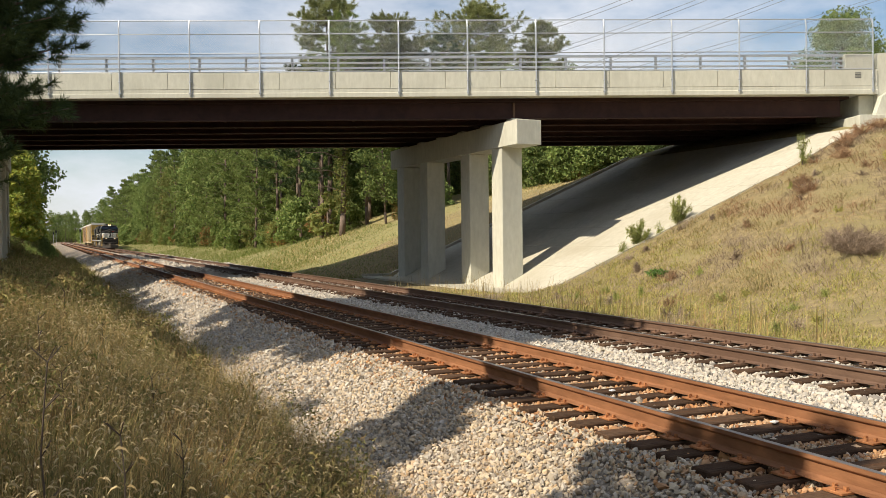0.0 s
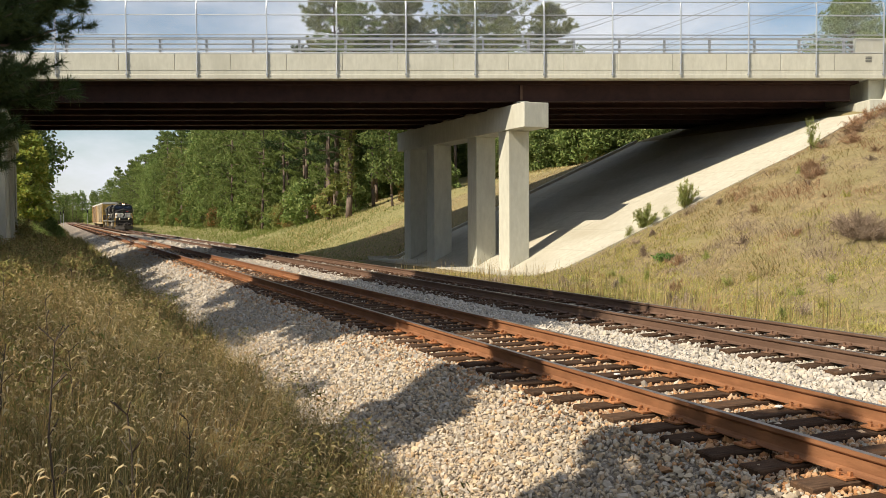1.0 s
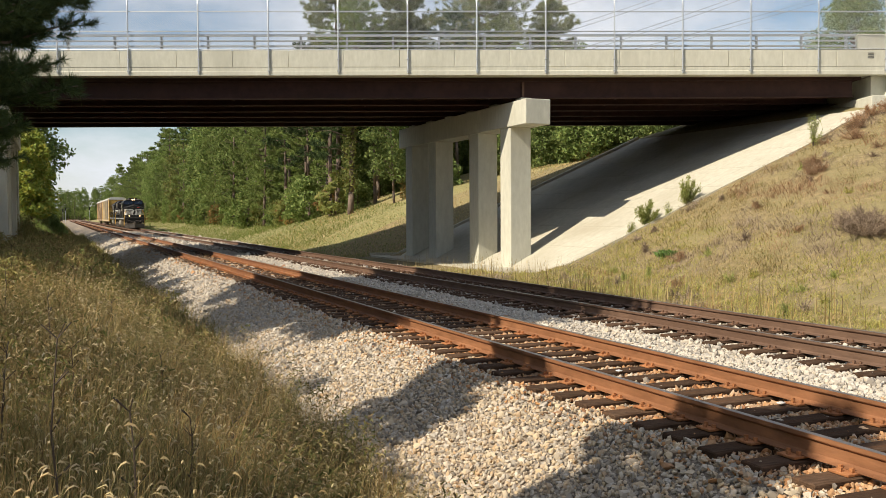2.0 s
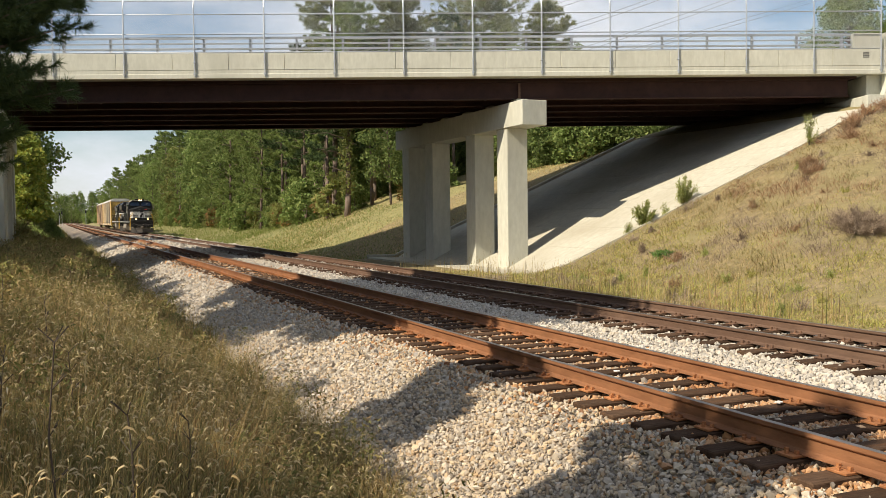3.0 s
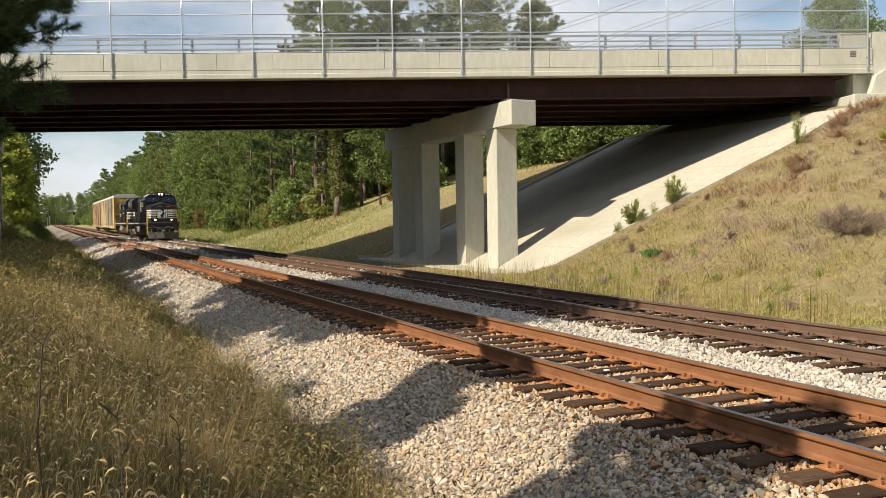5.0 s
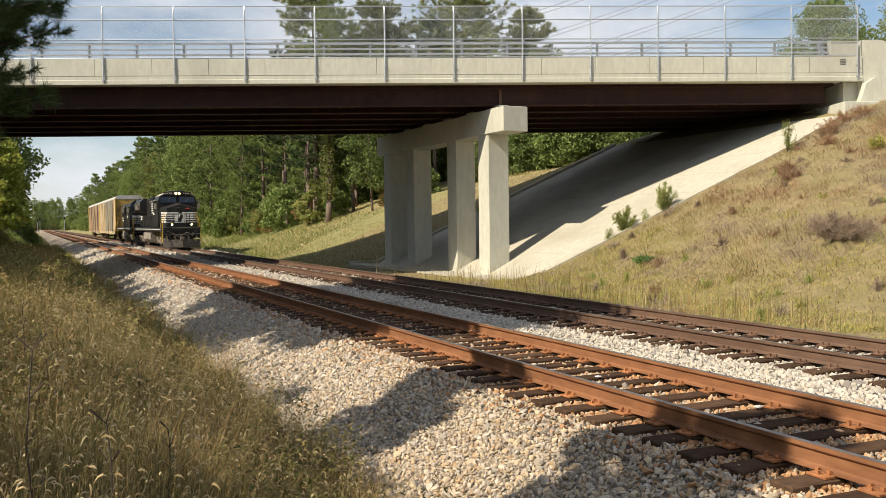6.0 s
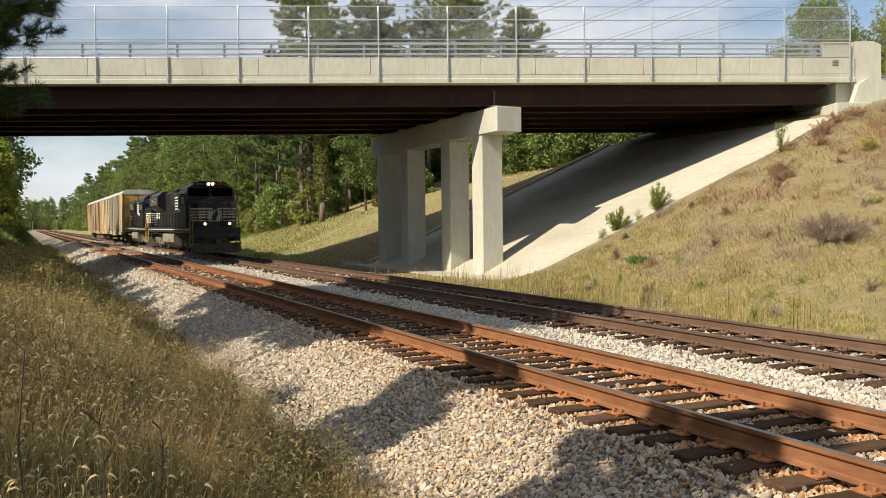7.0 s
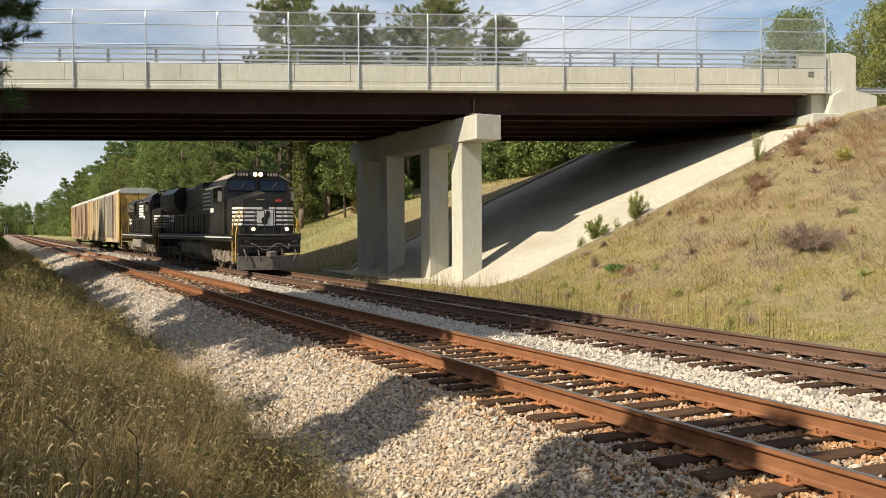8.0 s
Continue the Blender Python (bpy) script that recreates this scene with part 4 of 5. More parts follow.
    # the woods beyond the bridge
    kinds = [
        tree("oak_tree", "dense dark green broadleaf tree at the woods' edge", 31, 15.5, 3.0, 3.4, LEAF, 0.25, 130, 62),
        tree("maple_tree", "full green broadleaf tree in the woods", 32, 16.5, 3.5, 3.0, LEAF, 0.25, 130, 56),
        tree("sweetgum_tree", "green broadleaf tree turning yellow in the woods", 33, 13.0, 2.0, 2.6, LEAF_GOLD, 0.24, 110, 50),
        pine("forest_pine", "green pine with layered limbs among the woods", 34, 18.0, 3.2, 3.2, 46, 0.36, 0.05, whorls=13, twigs=13, radius=0.19, gap=0.22, loose=0.12),
        pine("forest_pine", "bushy green pine at the edge of the woods", 35, 16.5, 1.8, 3.5, 46, 0.36, 0.05, whorls=12, twigs=14, radius=0.18, gap=0.18, loose=0.13),
        pine("forest_pine", "tall dark green pine with a bare lower trunk", 39, 19.5, 6.5, 3.3, 46, 0.36, 0.05, whorls=11, twigs=14, radius=0.22, gap=0.2, needles=NEEDLE_DARK, loose=0.13, crown="round"),
    ]
    first = set()
    def add(i, x, y, s):
        proto = kinds[i]
        if x > 0.16 * y:
            s = min(s, (0.165 * y + 1.0) / 17.5)
        if i not in first:
            first.add(i)
            place(proto, x, y, r.uniform(0, 360), s)
        else:
            place(copy_thing(proto, pose(0, 0, 0)), x, y, r.uniform(0, 360), s)
    for row, (x0, dy) in enumerate(((22.0, 4.2), (25.0, 3.6), (29.0, 4.2), (34.0, 5.0), (40.0, 7.0))):
        y = 66 + row * 1.5
        while y < 420:
            x = x0 + r.uniform(-1.6, 1.2) + 3.5 * max(0, (80 - y) / 25)
            # dark-needled pines favoured below y = 86, their colour deepening the woods' inner shade
            add(r.choice((5, 5, 0, 3) if y < 86 else (3, 4, 3, 5, 0, 4, 3, 1, 3, 2) if row == 0 else (3, 5, 1, 3, 5, 4)), x, y, r.uniform(0.80, 1.16))
            y += dy * r.uniform(0.6, 1.4) * (1 + max(0, y - 120) / 90)
    for row, x0 in enumerate((-8.5, -13.0, -17.5)):
        y = 103
        while y < 420:
            add(r.choice((0, 1, 4, 0)), x0 + r.uniform(-1, 1), y, r.uniform(0.85, 1.1) * (0.8 if row == 0 else 1.0))
            y += (5 + row) * r.uniform(0.7, 1.3) * (1 + max(0, y - 120) / 90)
    # the old pine that stands out before the woods, its trunk hung with yellowing vine
    old = pine("old_pine", "old pine with a bare trunk and dead lower limbs", 52, 17.0, 7.4, 4.2, 46, 0.36, 0.05, whorls=9, twigs=16, radius=0.27, gap=0.2, loose=0.13, crown="round")
    for z, a, ln in ((3.6, 2.6, 2.4), (4.8, 3.4, 3.0), (5.6, 0.4, 2.2), (6.3, 2.9, 3.2), (6.9, 5.2, 2.0)):
        d = Vector((math.cos(a), math.sin(a), 0.0))
        bm = bmesh.new()
        tapered(bm, [Vector((0, 0, z)), d * ln * 0.5 + Vector((0, 0, z + 0.45)), d * ln + Vector((0, 0, z + 0.35))], 0.06, 0.012, 5)
        part("dead_limb", bm, BARK, old)
    vine = np.array([(0.3 * math.cos(k * 2.1), 0.3 * math.sin(k * 2.1) - 0.1, 2.0 + 0.16 * k) for k in range(34)])
    v, f = leaf_cloud(vine, np.full(34, 0.45), 26, 0.2)
    tagged(many("vine", v, f, LEAF_GOLD, old), "yellowing climbing vine", kind="stuff")
    place(old, 21.9, 70.5, 20)
    # distant end of the cutting
    for k in range(90):
        add(r.choice((0, 1, 3)), -60 + k * 1.7 + r.uniform(-1, 1), 560 + r.uniform(-60, 60), r.uniform(0.85, 1.1))
    far_low = tree("understory_shrub", "dense leafy growth closing the end of the cutting", 53, 6.0, 0.0, 4.0, LEAF, 0.6, 40, 60, radius=0.1)
    for k in range(60):
        place(copy_thing(far_low, pose(0, 0, 0)) if k else far_low, -60 + k * 2.6, 520 + r.uniform(-20, 20) if not -6 < -60 + k * 2.6 < 18 else 640, 77 * k, r.uniform(0.8, 1.2))
    for y in np.arange(230, 500, 9):
        place(copy_thing(far_low, pose(0, 0, 0)), 21 + r.uniform(-1, 1), y, y * 31, r.uniform(0.6, 0.9))
        place(copy_thing(far_low, pose(0, 0, 0)), -5.5 + r.uniform(-1, 1), y, y * 17, r.uniform(0.6, 0.9))
    # low growth along the woods' edge
    low = tree("understory_shrub", "low leafy growth at the edge of the woods", 36, 3.4, 0.1, 1.7, LEAF, 0.22, 60, 40, radius=0.06)
    gold = tree("understory_shrub", "low yellowing growth at the edge of the woods", 37, 2.8, 0.1, 1.4, LEAF_GOLD, 0.2, 50, 36, radius=0.05)
    russet = tree("understory_shrub", "low russet autumn growth at the edge of the woods", 40, 2.4, 0.1, 1.3, LEAF_AUTUMN, 0.18, 50, 34, radius=0.05)
    spots = [(21.2 + r.uniform(-1.0, 2.2) + 3.5 * max(0, (80 - y) / 25), y, r.uniform(0.45, 1.2)) for y in np.arange(72, 230, 2.1)]
    spots += [(x, y, r.uniform(0.5, 0.9)) for x, y in ((25.5, 66), (28, 64), (31, 63), (34, 61), (37, 59), (33, 66), (29, 68), (36, 64))]
    hedge = tree("thicket_tree", "dense dark green thicket behind the bridge", 38, 6.4, 0.1, 3.2, LEAF, 0.24, 130, 90, radius=0.08)
    for k, (x, y) in enumerate(((37, 60), (40, 59), (43, 58), (46, 58), (49, 57), (37, 64), (41, 64), (45, 63), (26.5, 78), (29.5, 77), (32.5, 76), (35.5, 75), (39, 73), (27, 84), (31, 83), (35, 82), (39, 80), (43, 76))):
        place(copy_thing(hedge, pose(0, 0, 0)) if k else hedge, x, y, 70 * k, 0.8 + 0.05 * (k % 3))
    spots += [(-4.0 + r.uniform(-1, 0.6), y, r.uniform(0.6, 1.0)) for y in np.arange(104, 170, 5)]
    spots += [(r.uniform(-2.6, 0.6), y, r.uniform(0.35, 0.7)) for y in np.arange(104, 240, 3.5)]
    seen = set()
    for k, (x, y, s) in enumerate(spots):
        src = (low, gold, low, russet, low, gold, russet)[k % 7]
        place(src if src not in seen else copy_thing(src, pose(0, 0, 0)), x, y, r.uniform(0, 360), s)
        seen.add(src)
    # woods added out of view, behind camera and far beside the bank, dimming skylight
    for k in range(22):
        add((0, 1, 3, 4)[k % 4], -42 + k * 5 + r.uniform(-1.5, 1.5), -27 - 4 * (k % 2) + r.uniform(-1, 1), r.uniform(0.9, 1.1))
    for k in range(17):
        add((1, 4, 0)[k % 3], -34 + r.uniform(-2, 2), -20 + k * 4.4, r.uniform(0.85, 1.0))
    # behind the far bridgehead and along the road
    for x, y, s in ((37, 60, 0.55), (41, 57, 0.5), (45, 60, 0.5), (34, 64, 0.6), (39, 66, 0.6), (44, 70, 0.6)):
        add(r.choice((0, 1)), x, y, s)


woods()


# ---- small things ----
FEATHER = island_mix("feathery_green_leaves", [(0.32, 0.37, 0.11), (0.40, 0.42, 0.14), (0.25, 0.31, 0.085), (0.48, 0.44, 0.17)], 0.7, 0.2, through_light=0.4)

CLOVER = island_mix("bright_green_leaves", [(0.10, 0.20, 0.05), (0.16, 0.27, 0.07), (0.13, 0.24, 0.055)], 0.7, 0.2, through_light=0.25)
DEAD_TWIG = island_mix("dead_twigs", [(0.20, 0.15, 0.11), (0.30, 0.23, 0.17), (0.15, 0.11, 0.08), (0.36, 0.28, 0.20)], 0.85, 0.15, through_light=0.1)


def plume(x, y, h, sp, material, label, seed, tips=70, per=16, length=0.15, width=0.010, category="shrub"):
    """A feathery plant: thin stems, each clothed in narrow leaves."""
    global rng
    keep, rng = rng, np.random.default_rng(seed)
    t = thing("shrub", label, category, pose(x, y, float(ground(x, y)) - 0.04))
    stems = max(4, tips // 9)
    bm, at, way = bmesh.new(), [], []
    for k in range(stems):
        a, lean = rng.uniform(0, 6.283), rng.uniform(0.1, 1.0)
        top, lean = h * rng.uniform(0.7, 1.0) * math.sqrt(1 - 0.8 * lean * lean), sp * lean
        end = Vector((math.cos(a) * lean, math.sin(a) * lean, top))
        rod(bm, (0, 0, 0), end, 0.008, 4, 0.003)
        for j in range(9):
            s = 0.3 + 0.7 * j / 8
            at.append(tuple(end * s))
            way.append(tuple((end.normalized() * 0.6 + Vector((rng.normal() * 0.5, rng.normal() * 0.5, 0.5))).normalized()))
    part("stem", bm, BARK, t)
    v, f = needle_cloud(np.array(at), np.array(way), per, length, width)
    tagged(many("foliage", v, f, material, t), kind="stuff")
    rng = keep
    return t


plume(22.95, 31.75, 1.15, 0.62, FEATHER, "feathery green shrub at the edge of the paving", 61, 150, 22, 0.17, 0.022)
plume(24.6, 31.2, 1.5, 0.6, FEATHER, "tall feathery green shrub beside the paving", 62, 130, 20, 0.17, 0.022)
plume(23.8, 31.4, 0.8, 0.2, FEATHER, "small feathery green shrub beside the paving", 63, 36)
plume(22.2, 32.0, 0.75, 0.35, FEATHER, "low yellow-green shrub at the paving's edge", 64, 50)
plume(29.3, 28.9, 1.7, 0.4, FEATHER, "upright green shrub high on the slope", 65, 80, 16, 0.17, 0.016)
plume(23.1, 20.7, 0.95, 1.5, DEAD_TWIG, "rounded grey-brown dead bush on the embankment", 66, 900, 12, 0.26, 0.010)
plume(20.9, 27.6, 0.20, 0.62, CLOVER, "low bright green leafy patch on the bank", 67, 400, 12, 0.09, 0.04)
plume(29.9, 24.8, 0.6, 0.6, GREEN, "spiky green tuft high on the embankment", 68, 60, 14, 0.3, 0.02)
for x, y, seed in ((21.0, 25.4, 69), (19.9, 21.9, 70), (20.2, 19.1, 71), (18.4, 17.7, 72), (27.2, 27.4, 73), (25.4, 23.4, 74)):
    plume(x, y, 0.36, 0.22, FEATHER if seed % 2 else GREEN, "small green weed on the grassy bank", seed, 36, 14, 0.12, 0.014)
for k, (x, y) in enumerate(((31.4, 28.6), (32.2, 28.5), (30.7, 28.0), (27.4, 27.0), (33.0, 28.2), (26.8, 26.2), (29.8, 27.2))):
    plume(x, y, 0.55, 0.75, RED_WEED, "russet dead weed clump on the embankment", 80 + k, 160, 14, 0.2, 0.010)

scatter = random.Random(91)
for k in range(46):
    x, y = scatter.uniform(15.0, 31.0), scatter.uniform(14.0, 31.0)
    if x > 1.25 * y or (x - 17.17) * N.x + (y - 36.27) * N.y > -3.0:
        continue
    kind, lab = ((FEATHER, "small green weed on the grassy bank"), (DEAD_TWIG, "small brown dead weed on the grassy bank"), (MAUVE, "grey dead weed tuft on the grassy bank"), (RED_WEED, "russet weed tuft on the grassy bank"))[k % 4]
    plume(x, y, scatter.uniform(0.2, 0.5), scatter.uniform(0.2, 0.55), kind, lab, 120 + k, 60, 14, 0.14, 0.012)


def power_lines():
    wire = plain("dull_wire", (0.25, 0.26, 0.28), 0.5, 0.5)
    for a, b in (((79.2, 170.0, 40.1), (92.4, 120.0, 41.6)), ((82.9, 170.0, 35.3), (113.5, 120.0, 45.5)), ((86.6, 170.0, 31.0), (138.4, 120.0, 49.9)), ((99.6, 170.0, 32.4), (169.9, 120.0, 53.6))):
        for d in (0, 0.8):
            t = thing("power_line", "grey overhead power line sagging across the sky", "power line", group="power lines")
            a_, b_ = Vector(a) + Vector((0, 0, d)), Vector(b) + Vector((0, 0, d))
            bm = bmesh.new()
            pts = [a_.lerp(b_, s / 14) - Vector((0, 0, 5 * (s / 14) * (1 - s / 14))) for s in range(15)]
            bent(bm, pts, 0.045, 5)
            part("cable", bm, wire, t)


def guardrail():
    g = thing("guardrail", "grey steel guardrail on timber posts beside the road", "guardrail", BRIDGE)
    wood = surf("weathered_post", (0.20, 0.17, 0.12), (0.34, 0.29, 0.22), 8.0, 0.9, 0.4, stretch=(1, 1, 0.3))
    for k in range(9):
        x = 20.9 + k * 1.9
        bm = bmesh.new()
        box(bm, x - 0.09, x + 0.09, 2.05, 2.23, 7.0, 8.62, 0.01)
        part("post", bm, wood, g)
    bm = bmesh.new()
    prism(bm, [(2.25, 8.22), (2.32, 8.28), (2.26, 8.37), (2.32, 8.46), (2.25, 8.52), (2.27, 8.52), (2.34, 8.46), (2.28, 8.37), (2.34, 8.28), (2.27, 8.22)], "x", 20.6, 40)
    part("rail", bm, GALV, g)


def stencil():
    """A small dark stencilled mark near the parapet's end, as plain bars."""
    t = thing("stencil_mark", "small dark stencilled mark on the parapet", "marking", BRIDGE)
    ink = plain("stencil_ink", (0.12, 0.12, 0.11), 0.9)
    for k in range(4):
        bm = bmesh.new()
        box(bm, 17.5, 17.78, 0.008, 0.0175, 8.62 + k * 0.07, 8.66 + k * 0.07)
        part("bar", bm, ink, t)


def signals():
    for x, y in ((3.2, 430), (6.4 + 6.6, 430), (2.4, 470)):
        s = thing("signal_mast", "distant railway signal mast beside the track", "railway signal", pose(x, y, float(ground(x, y))), "signal masts")
        bm = bmesh.new()
        rod(bm, (0, 0, 0), (0, 0, 6.5), 0.09, 8)
        part("mast", bm, GALV, s)
        bm = bmesh.new()
        box(bm, -0.3, 0.3, -0.25, -0.1, 5.2, 6.6, 0.05)
        part("head", bm, BLACK_SIGNAL, s)


BLACK_SIGNAL = plain("black_signal_paint", (0.02, 0.02, 0.02), 0.6)


def litter():
    for x, y, s, c, lab in ((7.72, 12.1, 0.09, (0.45, 0.08, 0.06), "small red scrap on the ballast"), (6.35, 9.35, 0.05, (0.8, 0.8, 0.78), "small white scrap lying on a tie"), (6.1, 9.0, 0.03, (0.8, 0.8, 0.78), "small white pebble on a tie"), (6.75, 7.05, 0.06, (0.8, 0.78, 0.7), "white paper scrap between the rails")):
        bm = bmesh.new()
        box(bm, -s, s, -s * 0.5, s * 0.5, 0, s * 0.3, s * 0.1)
        o = part("litter", bm, plain("scrap", c, 0.7))
        z = -0.19 if 5.1 < x < 7.4 else float(ground(x, y)) + 0.03
        o.matrix_basis = pose(x, y, z, 4, 5, 30)
        tagged(o, lab, "litter")


power_lines()
guardrail()
stencil()
signals()
litter()


# ---- the train ----
BLACK = surf("dusty_black_paint", (0.010, 0.010, 0.0105), (0.022, 0.021, 0.020), 5.0, 0.42, 0.05, stain=(0.050, 0.043, 0.036), stain_scale=0.9, stain_at=(0.48, 0.75), spec=0.4)
GRIME = surf("grimy_running_gear", (0.07, 0.06, 0.05), (0.20, 0.17, 0.135), 6.0, 0.9, 0.4, stain=(0.30, 0.25, 0.19), stain_scale=1.5, stain_at=(0.48, 0.72))
TANK = surf("dusty_fuel_tank", (0.18, 0.165, 0.14), (0.33, 0.295, 0.24), 4.0, 0.8, 0.2, stain=(0.10, 0.09, 0.075), stain_scale=1.2)
WHITE = surf("white_stripe_paint", (0.66, 0.65, 0.60), (0.80, 0.79, 0.75), 9.0, 0.55, 0.05)
YELLOW = surf("yellow_safety_paint", (0.50, 0.30, 0.03), (0.66, 0.42, 0.06), 9.0, 0.6, 0.1)
ROOF_GREY = surf("grey_dusty_roof", (0.30, 0.27, 0.22), (0.44, 0.40, 0.33), 5.0, 0.7, 0.1)
PLOW = surf("scraped_plow_steel", (0.06, 0.054, 0.048), (0.17, 0.15, 0.13), 4.0, 0.7, 0.3, stain=(0.06, 0.055, 0.05), stain_scale=2.0)
RACK_TAN = surf("faded_tan_panel", (0.44, 0.34, 0.20), (0.60, 0.48, 0.31), 3.0, 0.65, 0.1, stain=(0.16, 0.12, 0.08), stain_scale=0.55, stain_at=(0.54, 0.62), stretch=(1, 1.1, 0.28))
RACK_BROWN = surf("rusty_brown_panel", (0.33, 0.22, 0.13), (0.48, 0.36, 0.23), 3.0, 0.7, 0.1, stain=(0.10, 0.07, 0.055), stain_scale=0.6, stain_at=(0.50, 0.58), stretch=(1, 1.1, 0.28))
RACK_SLATE = surf("dark_weathered_panel", (0.16, 0.155, 0.135), (0.28, 0.26, 0.21), 3.0, 0.65, 0.1, stain=(0.42, 0.34, 0.21), stain_scale=0.6, stain_at=(0.56, 0.68), stretch=(1, 1.1, 0.28))
RACK_YELLOW = surf("faded_orange_yellow_paint", (0.50, 0.30, 0.06), (0.64, 0.42, 0.11), 6.0, 0.65, 0.1, stain=(0.30, 0.18, 0.07), stain_scale=1.2)
RACK_ROOF = surf("galvanised_rack_roof", (0.52, 0.51, 0.47), (0.68, 0.67, 0.62), 4.0, 0.55, 0.1, metal=0.2, stain=(0.40, 0.36, 0.29), stain_scale=0.5)
GLASS = bpy.data.materials.new("cab_window_glass")
GLASS.use_nodes = True
GLASS.node_tree.nodes["Principled BSDF"].inputs["Base Color"].default_value = (0.008, 0.010, 0.013, 1)
GLASS.node_tree.nodes["Principled BSDF"].inputs["Roughness"].default_value = 0.03
GLASS.node_tree.nodes["Principled BSDF"].inputs["Specular IOR Level"].default_value = 0.9
LAMP = glow("lit_headlight", (1.0, 0.62, 0.28), 4.5)
HOSE = plain("pale_air_hose", (0.15, 0.13, 0.12), 0.8)
DARK = plain("dark_recess", (0.012, 0.012, 0.012), 0.9)
RED = plain("red_marker", (0.5, 0.05, 0.04), 0.5)
SPINNING = []


def bx(name, parent, material, x0, x1, y0, y1, z0, z1, bevel=0.0, label=""):
    bm = bmesh.new()
    box(bm, x0, x1, y0, y1, z0, z1, bevel)
    return part(name, bm, material, parent, label)


def wheelset(parent, y, r):
    """An axle with its two flanged wheels, turning about its middle."""
    bm = bmesh.new()
    for s in (-1, 1):
        rod(bm, (s * 0.70, 0, 0), (s * 0.83, 0, 0), r, 24)
        rod(bm, (s * 0.665, 0, 0), (s * 0.70, 0, 0), r + 0.026, 24)
        rod(bm, (s * 0.83, 0, 0), (s * 0.845, 0, 0), r * 0.72, 16)
        for k in range(5):
            a = k * 1.2566
            rod(bm, (s * 0.84, math.cos(a) * r * 0.5, math.sin(a) * r * 0.5), (s * 0.865, math.cos(a) * r * 0.5, math.sin(a) * r * 0.5), 0.035, 6)
    rod(bm, (-1.0, 0, 0), (1.0, 0, 0), 0.085, 10)
    w = part("wheelset", bm, GRIME, parent)
    w.matrix_basis = pose(0, y, r)
    SPINNING.append((w, y, r))


def bogie(parent, y, axles, r, gauge=1.02):
    for a in axles:
        wheelset(parent, y + a, r)
    lo, hi = axles[0] - 0.55, axles[-1] + 0.55
    for s in (-1, 1):
        bm = bmesh.new()
        prism(bm, [(y + lo, r + 0.22), (y + lo + 0.2, r + 0.36), (y + hi - 0.2, r + 0.36), (y + hi, r + 0.22), (y + hi - 0.3, r + 0.02), (y + 0.5, r - 0.12), (y - 0.5, r - 0.12), (y + lo + 0.3, r + 0.02)],
              "x", s * gauge - 0.07, s * gauge + 0.07)
        for a in axles:
            box(bm, s * gauge - 0.13, s * gauge + 0.13, y + a - 0.17, y + a + 0.17, r - 0.17, r + 0.17, 0.03)
        for k in range(len(axles) * 2):
            yy = y + axles[0] - 0.35 + k * (axles[-1] - axles[0] + 0.7) / (len(axles) * 2 - 1)
            rod(bm, (s * (gauge + 0.09), yy, r + 0.16), (s * (gauge + 0.09), yy, r + 0.42), 0.075, 8)
        part("truck_frame", bm, GRIME, parent)


def settle(loco, stretch):
    """Sets a locomotive's body down on its low deck and gives its hood the right length."""
    for ob in loco.children_recursive:
        for v in ob.data.vertices:
            v.co.z = v.co.z * 0.85 if v.co.z < 1.94 else v.co.z - 0.29
            v.co.y = v.co.y if v.co.y < 5.3 else 5.3 + (v.co.y - 5.3) * stretch


